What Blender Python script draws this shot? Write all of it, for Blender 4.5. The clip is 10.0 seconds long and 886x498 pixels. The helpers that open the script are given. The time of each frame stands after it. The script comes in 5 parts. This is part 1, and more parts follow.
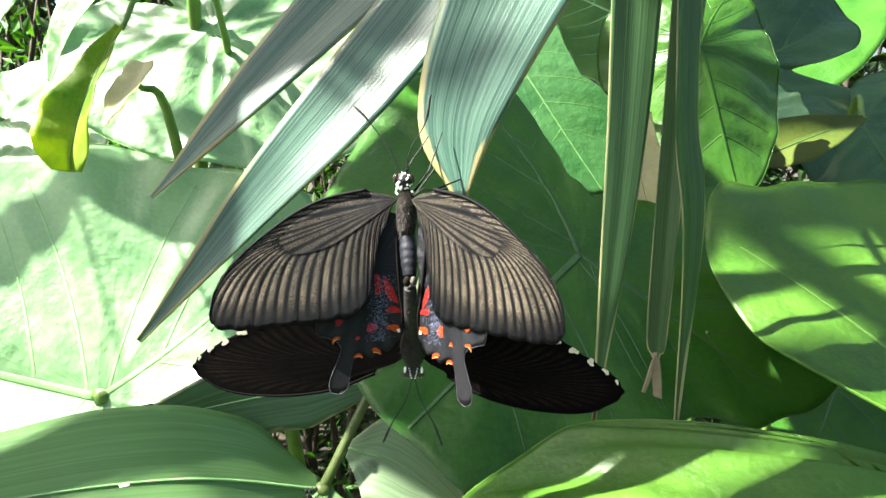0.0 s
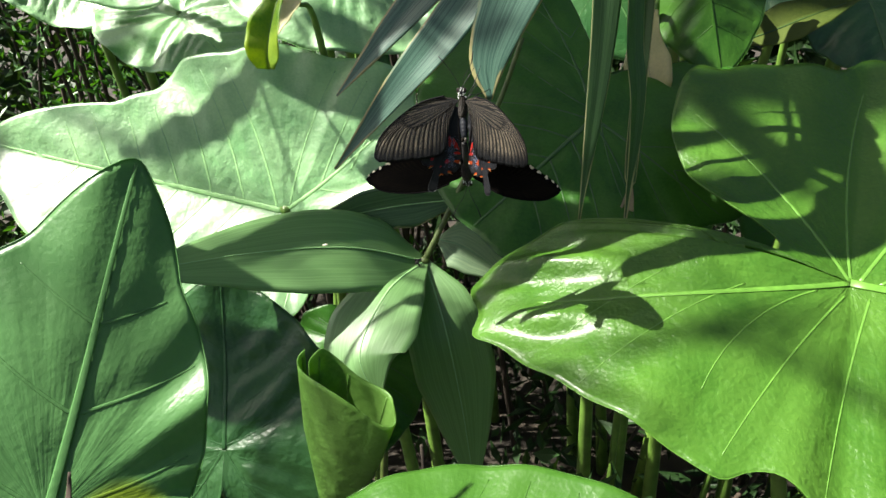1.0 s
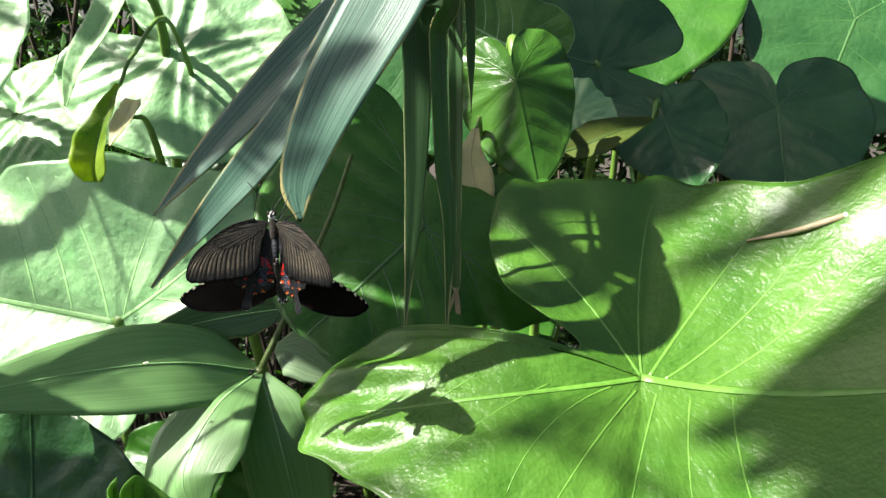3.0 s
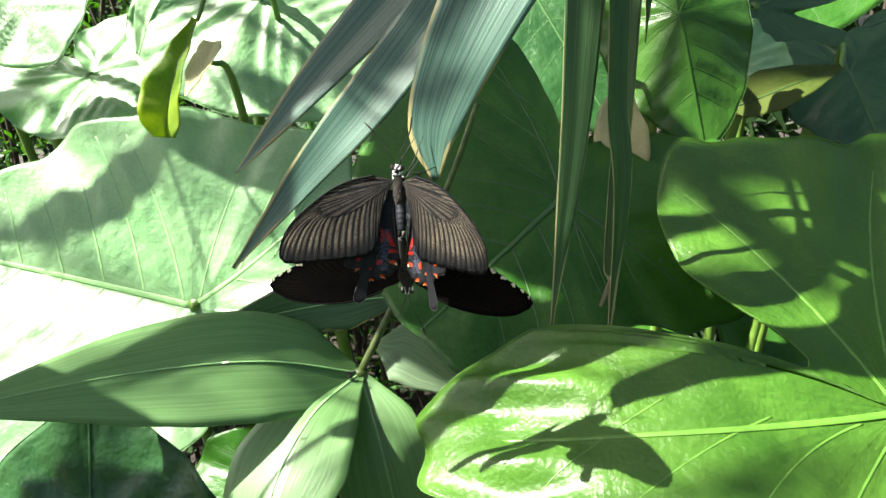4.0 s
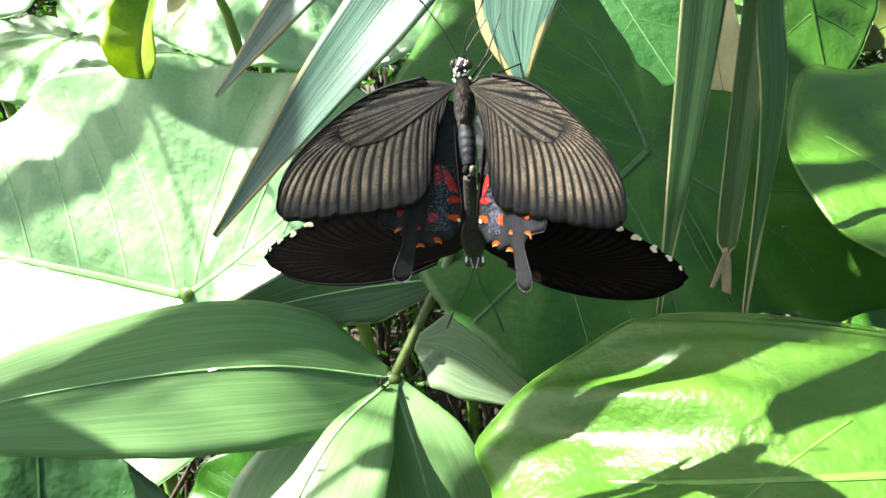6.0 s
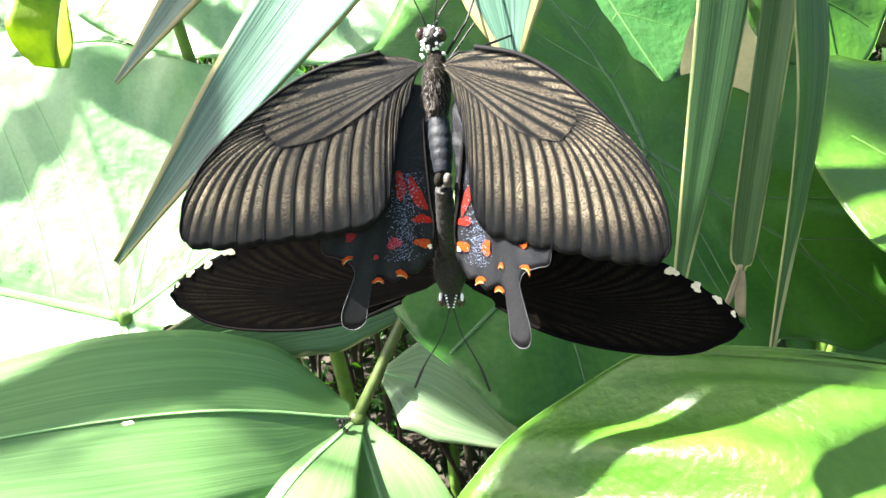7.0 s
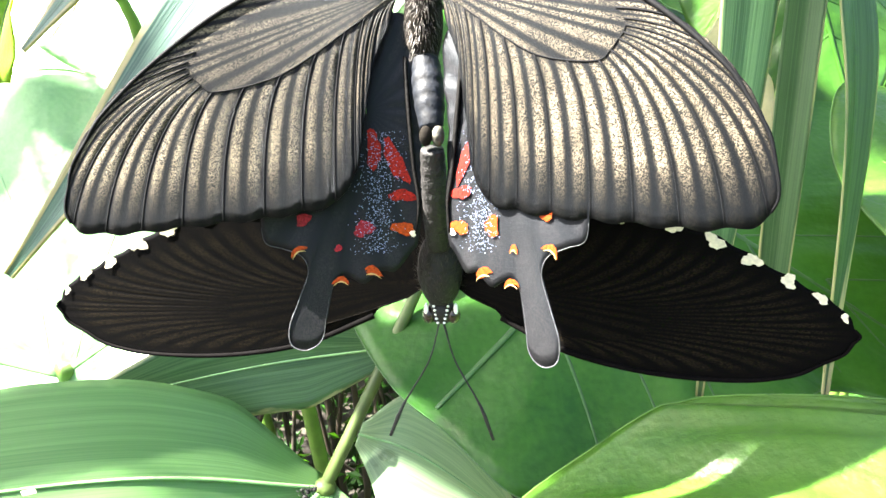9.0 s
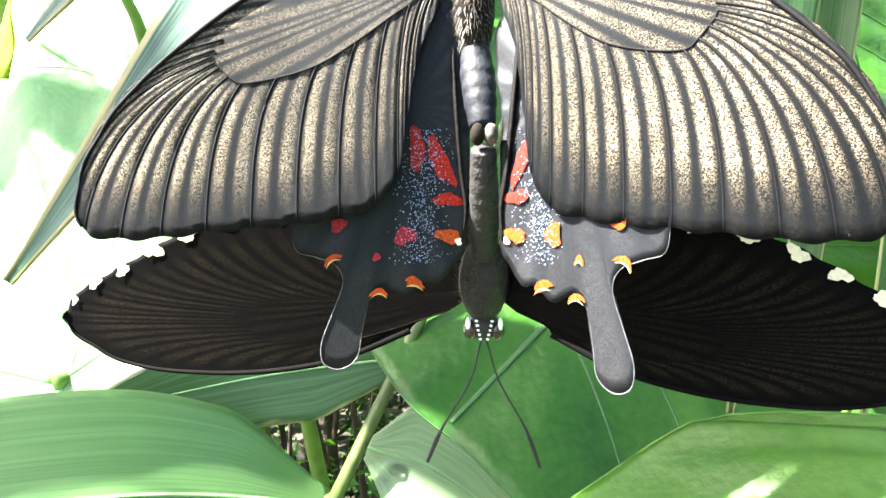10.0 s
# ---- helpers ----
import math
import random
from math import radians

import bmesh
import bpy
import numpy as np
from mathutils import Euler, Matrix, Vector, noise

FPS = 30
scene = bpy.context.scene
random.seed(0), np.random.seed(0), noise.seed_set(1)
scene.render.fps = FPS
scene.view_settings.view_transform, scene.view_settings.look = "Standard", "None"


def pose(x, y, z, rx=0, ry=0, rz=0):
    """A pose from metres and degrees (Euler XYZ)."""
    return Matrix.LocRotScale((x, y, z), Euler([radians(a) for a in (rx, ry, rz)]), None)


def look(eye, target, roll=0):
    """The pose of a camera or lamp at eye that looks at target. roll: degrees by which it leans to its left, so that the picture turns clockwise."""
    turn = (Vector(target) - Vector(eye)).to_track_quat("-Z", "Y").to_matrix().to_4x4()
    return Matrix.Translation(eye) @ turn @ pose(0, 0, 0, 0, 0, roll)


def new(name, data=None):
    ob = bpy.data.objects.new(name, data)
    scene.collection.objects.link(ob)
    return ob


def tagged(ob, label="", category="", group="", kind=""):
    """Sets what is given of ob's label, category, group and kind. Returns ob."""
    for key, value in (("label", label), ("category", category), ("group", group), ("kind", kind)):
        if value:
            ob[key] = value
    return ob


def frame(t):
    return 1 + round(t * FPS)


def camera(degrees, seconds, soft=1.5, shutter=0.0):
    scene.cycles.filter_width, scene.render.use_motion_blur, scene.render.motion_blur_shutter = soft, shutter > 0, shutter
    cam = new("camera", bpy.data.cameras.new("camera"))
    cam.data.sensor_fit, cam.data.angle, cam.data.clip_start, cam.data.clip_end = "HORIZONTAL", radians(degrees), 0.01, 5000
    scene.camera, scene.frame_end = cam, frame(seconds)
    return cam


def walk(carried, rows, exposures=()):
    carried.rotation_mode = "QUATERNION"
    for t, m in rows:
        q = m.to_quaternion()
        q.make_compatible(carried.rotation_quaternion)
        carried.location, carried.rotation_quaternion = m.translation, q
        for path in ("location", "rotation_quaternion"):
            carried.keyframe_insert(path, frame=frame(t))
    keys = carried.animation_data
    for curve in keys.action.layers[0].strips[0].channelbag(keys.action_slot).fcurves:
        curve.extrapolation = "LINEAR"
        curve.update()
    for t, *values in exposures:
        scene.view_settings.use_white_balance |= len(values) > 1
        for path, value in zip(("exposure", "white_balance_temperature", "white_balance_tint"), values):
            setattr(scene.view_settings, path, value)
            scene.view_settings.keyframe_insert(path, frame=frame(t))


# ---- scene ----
cam = camera(69.33, 10.0)
PATH = [  # seconds, eye in metres, turn in degrees
    (0.0, 0.00053, 0.00858, 0.79609, 78.592, -0.953, 1.015),
    (0.5, 0.01690, -0.05539, 0.81614, 68.999, 0.173, 5.387),
    (1.0, 0.02760, -0.13671, 0.83703, 65.376, 1.308, 9.067),
    (1.5, 0.03946, -0.15728, 0.83806, 64.596, 0.860, 7.950),
    (2.0, 0.07393, -0.15056, 0.83628, 68.688, -1.425, -0.892),
    (2.2, 0.07753, -0.15024, 0.84895, 69.701, -1.017, -2.130),
    (3.3, 0.05263, -0.12695, 0.85532, 73.139, -0.060, 1.322),
    (3.5, 0.04525, -0.10267, 0.84278, 71.626, 0.606, 3.380),
    (4.0, 0.02364, -0.05990, 0.82553, 71.189, 0.236, 5.302),
    (4.5, 0.02066, -0.05004, 0.80934, 69.583, -0.041, 6.130),
    (5.0, 0.00793, -0.03704, 0.80411, 68.741, 0.078, 6.756),
    (5.2, 0.00699, -0.02939, 0.80123, 70.406, 0.207, 6.613),
    (6.3, 0.00104, 0.02057, 0.79165, 70.409, 1.985, 6.163),
    (6.5, 0.00171, 0.02796, 0.79268, 70.552, 1.638, 5.323),
    (7.0, -0.00041, 0.04187, 0.78586, 70.521, 1.106, 4.372),
    (7.5, 0.00060, 0.05437, 0.78457, 71.321, 1.046, 3.451),
    (8.0, 0.00311, 0.05690, 0.77321, 76.927, 0.128, 3.187),
    (8.5, -0.00325, 0.05509, 0.77032, 76.313, 0.100, 3.897),
    (9.0, -0.00284, 0.06437, 0.76810, 76.748, 0.429, 3.089),
    (9.5, -0.00667, 0.07156, 0.76648, 76.943, -0.032, 3.249),
    (10.0, -0.00871, 0.07058, 0.76705, 77.218, -0.195, 2.762),
]
EXPOSURE = [(0.0, 3.2), (0.5, 2.95), (1.0, 2.0), (1.5, 1.9), (2.0, 1.62), (2.2, 1.65), (3.5, 2.48), (5.0, 2.6), (6.5, 3.5), (8.0, 4.1), (10.0, 4.6)]  # seconds, stops
walk(cam, [(row[0], pose(*row[1:])) for row in PATH], EXPOSURE)

# ---- light ----
SUN_FROM = Vector((-0.60, -0.09, 0.79)).normalized()
world = bpy.data.worlds.new("sky")
scene.world = world
world.use_nodes = True
wn = world.node_tree.nodes
sky = wn.new("ShaderNodeTexSky")
sky.sky_type, sky.sun_disc = "NISHITA", False
sky.air_density, sky.dust_density, sky.ozone_density = 0.8, 4.0, 0.4
sky.sun_elevation = math.asin(SUN_FROM.z)
sky.sun_rotation = math.atan2(SUN_FROM.x, SUN_FROM.y)
wn["Background"].inputs["Strength"].default_value = 0.036
world.node_tree.links.new(sky.outputs["Color"], wn["Background"].inputs["Color"])
sun = new("sun", bpy.data.lights.new("sun", "SUN"))
sun.data.energy, sun.data.angle, sun.data.color = 5.0, radians(0.6), (1.0, 0.95, 0.86)
sun.matrix_world = look(SUN_FROM * 5, (0, 0, 0))


# ---- materials ----
def nodes_of(name):
    m = bpy.data.materials.new(name)
    m.use_nodes = True
    n, l = m.node_tree.nodes, m.node_tree.links
    return m, n, l, n["Principled BSDF"], n["Material Output"]


def add(n, kind, operation="", blend_type="", **values):
    node = n.new(kind)
    if operation:
        node.operation = operation
    if blend_type:
        node.blend_type = blend_type
    for key, value in values.items():
        node.inputs[key].default_value = value
    return node


def ramp(n, stops):
    r = n.new("ShaderNodeValToRGB")
    while len(r.color_ramp.elements) < len(stops):
        r.color_ramp.elements.new(0.5)
    for e, (p, c) in zip(r.color_ramp.elements, stops):
        e.position, e.color = p, (*c, 1) if len(c) == 3 else c
    return r


def leaf_material(name, dark, light, rough=0.36, glow=0.3, grain=60, bump=0.3, coat=0.0, coat_rough=0.2, gloss=0.25, streaks=2.0, pucker=0.0, stain=None):
    """Waxy living leaf: mottled green, fine quilted relief, light passing through."""
    m, n, l, bsdf, out = nodes_of(name)
    co = n.new("ShaderNodeTexCoord")
    big = add(n, "ShaderNodeTexNoise", Scale=22, Detail=4)
    fine = add(n, "ShaderNodeTexNoise", Scale=grain * 9, Detail=3)
    for t in (big, fine):
        l.new(co.outputs["Object"], t.inputs["Vector"])
    mixv = add(n, "ShaderNodeMath", operation="MULTIPLY_ADD")
    l.new(fine.outputs[0], mixv.inputs[0])
    mixv.inputs[1].default_value = 0.35
    l.new(big.outputs[0], mixv.inputs[2])
    r = ramp(n, [(0.45, dark), (0.62, [0.5 * (a + b) for a, b in zip(dark, light)]), (0.85, light)])
    l.new(mixv.outputs[0], r.inputs[0])
    tone = r.outputs[0]
    if stain:
        far = add(n, "ShaderNodeVectorMath", operation="DISTANCE")
        l.new(co.outputs["Object"], far.inputs[0])
        far.inputs[1].default_value = stain[0]
        ragged = add(n, "ShaderNodeMath", operation="MULTIPLY_ADD")
        l.new(big.outputs[0], ragged.inputs[0])
        ragged.inputs[1].default_value = stain[1] * 0.9
        l.new(far.outputs["Value"], ragged.inputs[2])
        mask = add(n, "ShaderNodeMapRange")
        mask.inputs["From Min"].default_value, mask.inputs["From Max"].default_value = stain[1] * 1.25, stain[1] * 1.6
        mask.inputs["To Min"].default_value, mask.inputs["To Max"].default_value = 1.0, 0.0
        l.new(ragged.outputs[0], mask.inputs[0])
        yellow = add(n, "ShaderNodeMixRGB")
        l.new(mask.outputs[0], yellow.inputs[0])
        l.new(tone, yellow.inputs[1])
        yellow.inputs[2].default_value = (*stain[2], 1)
        tone = yellow.outputs[0]
    l.new(tone, bsdf.inputs["Base Color"])
    rr = add(n, "ShaderNodeMapRange")
    rr.inputs["To Min"].default_value, rr.inputs["To Max"].default_value = rough * 0.8, rough * 1.25
    l.new(big.outputs[0], rr.inputs[0])
    l.new(rr.outputs[0], bsdf.inputs["Roughness"])
    bsdf.inputs["Coat Weight"].default_value = coat
    bsdf.inputs["Specular IOR Level"].default_value = gloss
    bsdf.inputs["Coat Roughness"].default_value = coat_rough
    b = add(n, "ShaderNodeBump", Strength=bump, Distance=0.0006)
    uv = n.new("ShaderNodeUVMap")
    uv.uv_map = "across"
    stretch = n.new("ShaderNodeMapping")
    stretch.inputs["Scale"].default_value = (70, 2.2, 1)
    l.new(uv.outputs[0], stretch.inputs[0])
    streak = add(n, "ShaderNodeTexNoise", Scale=1.0, Detail=4)
    l.new(stretch.outputs[0], streak.inputs["Vector"])
    hs = add(n, "ShaderNodeMath", operation="MULTIPLY_ADD")
    l.new(streak.outputs[0], hs.inputs[0])
    hs.inputs[1].default_value = streaks
    l.new(big.outputs[0], hs.inputs[2])
    hsum = add(n, "ShaderNodeMath", operation="ADD")
    l.new(hs.outputs[0], hsum.inputs[0])
    l.new(fine.outputs[0], hsum.inputs[1])
    l.new(hsum.outputs[0], b.inputs["Height"])
    blister = add(n, "ShaderNodeTexNoise", Scale=130, Detail=2)
    l.new(co.outputs["Object"], blister.inputs["Vector"])
    wide = add(n, "ShaderNodeBump", Strength=pucker, Distance=0.0022)
    l.new(blister.outputs[0], wide.inputs["Height"])
    l.new(wide.outputs[0], b.inputs["Normal"])
    l.new(b.outputs[0], bsdf.inputs["Normal"])
    tr = n.new("ShaderNodeBsdfTranslucent")
    warm = add(n, "ShaderNodeMixRGB", blend_type="MULTIPLY", Fac=1.0)
    warm.inputs[2].default_value = (2.6, 2.3, 0.7, 1)
    l.new(tone, warm.inputs[1])
    l.new(warm.outputs[0], tr.inputs["Color"])
    mix = add(n, "ShaderNodeMixShader", Fac=glow)
    l.new(bsdf.outputs[0], mix.inputs[1])
    l.new(tr.outputs[0], mix.inputs[2])
    l.new(mix.outputs[0], out.inputs["Surface"])
    return m


def blade_material(name, dark, light, edge, rough=0.4, glow=0.25, lines=38.0, dry=0.06):
    """Long blade with parallel striations, dry at margin and tip. UV: across, along."""
    m, n, l, bsdf, out = nodes_of(name)
    uv = n.new("ShaderNodeUVMap")
    uv.uv_map = "across"
    sep = n.new("ShaderNodeSeparateXYZ")
    l.new(uv.outputs[0], sep.inputs[0])
    stretch = add(n, "ShaderNodeMapping")
    stretch.inputs["Scale"].default_value = (lines, 1.6, 1)
    l.new(uv.outputs[0], stretch.inputs[0])
    stri = add(n, "ShaderNodeTexNoise", Scale=1.0, Detail=3)
    l.new(stretch.outputs[0], stri.inputs["Vector"])
    patch = add(n, "ShaderNodeTexNoise", Scale=6.0, Detail=3)
    l.new(uv.outputs[0], patch.inputs["Vector"])
    hair = add(n, "ShaderNodeMapping")
    hair.inputs["Scale"].default_value = (lines * 3.1, 2.3, 1)
    l.new(uv.outputs[0], hair.inputs[0])
    thin = add(n, "ShaderNodeTexNoise", Scale=1.0, Detail=2)
    l.new(hair.outputs[0], thin.inputs["Vector"])
    both = add(n, "ShaderNodeMixRGB", Fac=0.45)
    l.new(stri.outputs[0], both.inputs[1])
    l.new(thin.outputs[0], both.inputs[2])
    r = ramp(n, [(0.40, dark), (0.60, light)])
    l.new(both.outputs[0], r.inputs[0])
    # distance from the margin, roughened
    c = add(n, "ShaderNodeMath", operation="SUBTRACT")
    l.new(sep.outputs[0], c.inputs[0])
    c.inputs[1].default_value = 0.5
    ab = add(n, "ShaderNodeMath", operation="ABSOLUTE")
    l.new(c.outputs[0], ab.inputs[0])
    wob = add(n, "ShaderNodeMath", operation="MULTIPLY_ADD")
    l.new(patch.outputs[0], wob.inputs[0])
    wob.inputs[1].default_value = 0.30
    l.new(ab.outputs[0], wob.inputs[2])
    tip = add(n, "ShaderNodeMapRange")
    tip.inputs["From Min"].default_value, tip.inputs["From Max"].default_value = 0.86, 1.0
    tip.inputs["To Max"].default_value = 0.20
    l.new(sep.outputs[1], tip.inputs[0])
    s2 = add(n, "ShaderNodeMath", operation="ADD")
    l.new(wob.outputs[0], s2.inputs[0])
    l.new(tip.outputs[0], s2.inputs[1])
    er = ramp(n, [(0.0, (0, 0, 0)), (1.0, (1, 1, 1))])
    mr = add(n, "ShaderNodeMapRange")
    mr.inputs["From Min"].default_value, mr.inputs["From Max"].default_value = 0.665 - dry, 0.665
    l.new(s2.outputs[0], mr.inputs[0])
    l.new(mr.outputs[0], er.inputs[0])
    mix = add(n, "ShaderNodeMixRGB", Fac=0.5)
    l.new(er.outputs[0], mix.inputs[0])
    l.new(r.outputs[0], mix.inputs[1])
    mix.inputs[2].default_value = (*edge, 1)
    l.new(mix.outputs[0], bsdf.inputs["Base Color"])
    bsdf.inputs["Roughness"].default_value = rough
    b = add(n, "ShaderNodeBump", Strength=0.35, Distance=0.0004)
    l.new(stri.outputs[0], b.inputs["Height"])
    l.new(b.outputs[0], bsdf.inputs["Normal"])
    tr = n.new("ShaderNodeBsdfTranslucent")
    warm = add(n, "ShaderNodeMixRGB", blend_type="MULTIPLY", Fac=1.0)
    warm.inputs[2].default_value = (2.2, 2.2, 1.0, 1)
    l.new(mix.outputs[0], warm.inputs[1])
    l.new(warm.outputs[0], tr.inputs["Color"])
    ms = add(n, "ShaderNodeMixShader", Fac=glow)
    l.new(bsdf.outputs[0], ms.inputs[1])
    l.new(tr.outputs[0], ms.inputs[2])
    l.new(ms.outputs[0], out.inputs["Surface"])
    return m


def plain(name, colour, rough=0.5, spread=0.25, scale=400, metal=0.0, sheen=0.0, bump=0.2):
    m, n, l, bsdf, out = nodes_of(name)
    co = n.new("ShaderNodeTexCoord")
    t = add(n, "ShaderNodeTexNoise", Scale=scale, Detail=4)
    l.new(co.outputs["Object"], t.inputs["Vector"])
    r = ramp(n, [(0.3, [c * (1 - spread) for c in colour]), (0.7, [min(1, c * (1 + spread)) for c in colour])])
    l.new(t.outputs[0], r.inputs[0])
    l.new(r.outputs[0], bsdf.inputs["Base Color"])
    bsdf.inputs["Roughness"].default_value, bsdf.inputs["Metallic"].default_value = rough, metal
    bsdf.inputs["Sheen Weight"].default_value = sheen
    b = add(n, "ShaderNodeBump", Strength=bump, Distance=0.0003)
    l.new(t.outputs[0], b.inputs["Height"])
    l.new(b.outputs[0], bsdf.inputs["Normal"])
    return m


def wing_material(name, ground, dust, amount, rough=0.45, sheen=0.0, gloss=0.25, relief=0.3):
    """Scaled wing membrane: dark along the veins, dusted with pale scales between them. UV: count of veins, base to margin."""
    m, n, l, bsdf, out = nodes_of(name)
    uv = n.new("ShaderNodeUVMap")
    uv.uv_map = "across"
    co = n.new("ShaderNodeTexCoord")
    sep = n.new("ShaderNodeSeparateXYZ")
    l.new(uv.outputs[0], sep.inputs[0])
    fr = add(n, "ShaderNodeMath", operation="FRACT")
    twice = add(n, "ShaderNodeMath", operation="MULTIPLY")
    l.new(sep.outputs[0], twice.inputs[0])
    twice.inputs[1].default_value = 2.0
    l.new(twice.outputs[0], fr.inputs[0])
    c = add(n, "ShaderNodeMath", operation="SUBTRACT")
    l.new(fr.outputs[0], c.inputs[0])
    c.inputs[1].default_value = 0.5
    ab = add(n, "ShaderNodeMath", operation="ABSOLUTE")
    l.new(c.outputs[0], ab.inputs[0])
    band = ramp(n, [(0.0, (1, 1, 1)), (0.20, (0.9,) * 3), (0.32, (0.2,) * 3), (0.40, (0.01,) * 3)])
    l.new(ab.outputs[0], band.inputs[0])
    along = ramp(n, [(0.0, (0.25,) * 3), (0.2, (0.45,) * 3), (0.42, (0.48,) * 3), (0.455, (0.3,) * 3), (0.52, (0.8,) * 3), (0.83, (0.95,) * 3), (0.90, (0.25,) * 3), (0.96, (0.03,) * 3)])
    l.new(sep.outputs[1], along.inputs[0])
    speck = add(n, "ShaderNodeTexVoronoi", Scale=13500)
    l.new(co.outputs["Object"], speck.inputs["Vector"])
    pick = add(n, "ShaderNodeSeparateColor")
    l.new(speck.outputs["Color"], pick.inputs[0])
    cloud = add(n, "ShaderNodeTexNoise", Scale=220, Detail=3)
    l.new(co.outputs["Object"], cloud.inputs["Vector"])
    mul = add(n, "ShaderNodeMath", operation="MULTIPLY")
    l.new(band.outputs[0], mul.inputs[0])
    l.new(along.outputs[0], mul.inputs[1])
    inner = add(n, "ShaderNodeMapRange")
    inner.inputs["From Min"].default_value, inner.inputs["From Max"].default_value = 12.0, 15.0
    inner.inputs["To Min"].default_value, inner.inputs["To Max"].default_value = 1.0, 0.12
    l.new(sep.outputs[0], inner.inputs[0])
    soft = add(n, "ShaderNodeMapRange")
    soft.inputs["From Min"].default_value, soft.inputs["From Max"].default_value = 0.3, 0.65
    soft.inputs["To Min"].default_value = 0.45
    l.new(inner.outputs[0], soft.inputs["To Max"])
    l.new(cloud.outputs[0], soft.inputs[0])
    gain = add(n, "ShaderNodeMath", operation="MULTIPLY")
    l.new(mul.outputs[0], gain.inputs[0])
    l.new(soft.outputs[0], gain.inputs[1])
    bright = ramp(n, [(0.0, (0.03,) * 3), (0.50, (0.12,) * 3), (0.72, (1.0,) * 3)])
    l.new(pick.outputs[0], bright.inputs[0])
    dusty = add(n, "ShaderNodeMath", operation="MULTIPLY")
    l.new(gain.outputs[0], dusty.inputs[0])
    l.new(bright.outputs[0], dusty.inputs[1])
    fac = add(n, "ShaderNodeMath", operation="MULTIPLY")
    l.new(dusty.outputs[0], fac.inputs[0])
    fac.inputs[1].default_value = amount
    mix = add(n, "ShaderNodeMixRGB")
    l.new(fac.outputs[0], mix.inputs[0])
    mix.inputs[1].default_value, mix.inputs[2].default_value = (*ground, 1), (*dust, 1)
    l.new(mix.outputs[0], bsdf.inputs["Base Color"])
    bsdf.inputs["Roughness"].default_value = rough
    bsdf.inputs["Sheen Weight"].default_value = sheen
    bsdf.inputs["Specular IOR Level"].default_value = gloss
    bsdf.inputs["Sheen Roughness"].default_value = 0.4
    bsdf.inputs["Specular Tint"].default_value = (0.8, 0.9, 1.0, 1)
    b = add(n, "ShaderNodeBump", Strength=relief, Distance=0.00008)
    l.new(pick.outputs[0], b.inputs["Height"])
    l.new(b.outputs[0], bsdf.inputs["Normal"])
    return m


# grey-green lifted: part of the sun's whiteness is put into this colour
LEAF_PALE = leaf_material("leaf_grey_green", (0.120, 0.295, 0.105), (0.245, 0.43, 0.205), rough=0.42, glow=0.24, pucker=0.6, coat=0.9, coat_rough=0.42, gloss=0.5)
# LEAF_DARK, LEAF_BLUE, LEAF_FRONT: saturated to stand in for green-tinted shade
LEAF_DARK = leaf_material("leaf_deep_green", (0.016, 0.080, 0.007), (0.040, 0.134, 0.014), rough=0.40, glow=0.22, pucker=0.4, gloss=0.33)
LEAF_LIME = leaf_material("leaf_bright_green", (0.034, 0.110, 0.010), (0.069, 0.168, 0.020), rough=0.36, glow=0.28, bump=0.7, streaks=1.4, coat=0.28, coat_rough=0.24, pucker=0.55, gloss=0.30)
LEAF_YOUNG = leaf_material("leaf_young_green", (0.070, 0.17, 0.028), (0.13, 0.26, 0.055), rough=0.35, glow=0.35, pucker=0.6)
LEAF_MID = leaf_material("leaf_mid_green", (0.055, 0.15, 0.045), (0.085, 0.20, 0.065), rough=0.36, glow=0.22, stain=((0.0135, 0.0065, -0.0085), 0.011, (0.14, 0.21, 0.016)))
LEAF_FRONT = leaf_material("leaf_glossy_green", (0.022, 0.082, 0.009), (0.044, 0.122, 0.016), rough=0.3, glow=0.25, coat=0.1, pucker=0.3)
LEAF_FAR = leaf_material("leaf_far_green", (0.045, 0.12, 0.022), (0.10, 0.22, 0.05), rough=0.4, glow=0.3)
LEAF_OLIVE = leaf_material("leaf_olive_brown", (0.045, 0.075, 0.012), (0.09, 0.125, 0.022), rough=0.5, glow=0.4)
LEAF_YELLOW = leaf_material("leaf_yellow_green", (0.06, 0.17, 0.014), (0.21, 0.29, 0.03), rough=0.45, glow=0.45)
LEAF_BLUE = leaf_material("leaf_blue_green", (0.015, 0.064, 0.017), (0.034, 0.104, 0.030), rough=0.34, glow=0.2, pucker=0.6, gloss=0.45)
LEAF_TAN = leaf_material("leaf_pale_underside", (0.28, 0.30, 0.18), (0.45, 0.44, 0.28), rough=0.55, glow=0.3)
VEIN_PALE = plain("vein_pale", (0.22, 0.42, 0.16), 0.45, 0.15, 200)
VEIN_LIME = plain("vein_lime", (0.075, 0.185, 0.022), 0.4, 0.15, 200)
VEIN_DARK = plain("vein_green", (0.034, 0.100, 0.022), 0.45, 0.15, 200)
STALK = plain("stalk_green", (0.10, 0.19, 0.03), 0.4, 0.3, 60)
STEM = plain("stem_olive", (0.065, 0.10, 0.02), 0.5, 0.35, 150)
BLADE = blade_material("palm_blade", (0.016, 0.060, 0.040), (0.085, 0.172, 0.122), (0.27, 0.25, 0.11), rough=0.36, glow=0.2, lines=40, dry=0.035)
BLADE_HANG_AND_SHADED = blade_material("hanging_palm_and_shaded_blade", (0.024, 0.072, 0.022), (0.060, 0.130, 0.048), (0.34, 0.33, 0.17), rough=0.4, glow=0.18, lines=30, dry=0.05)
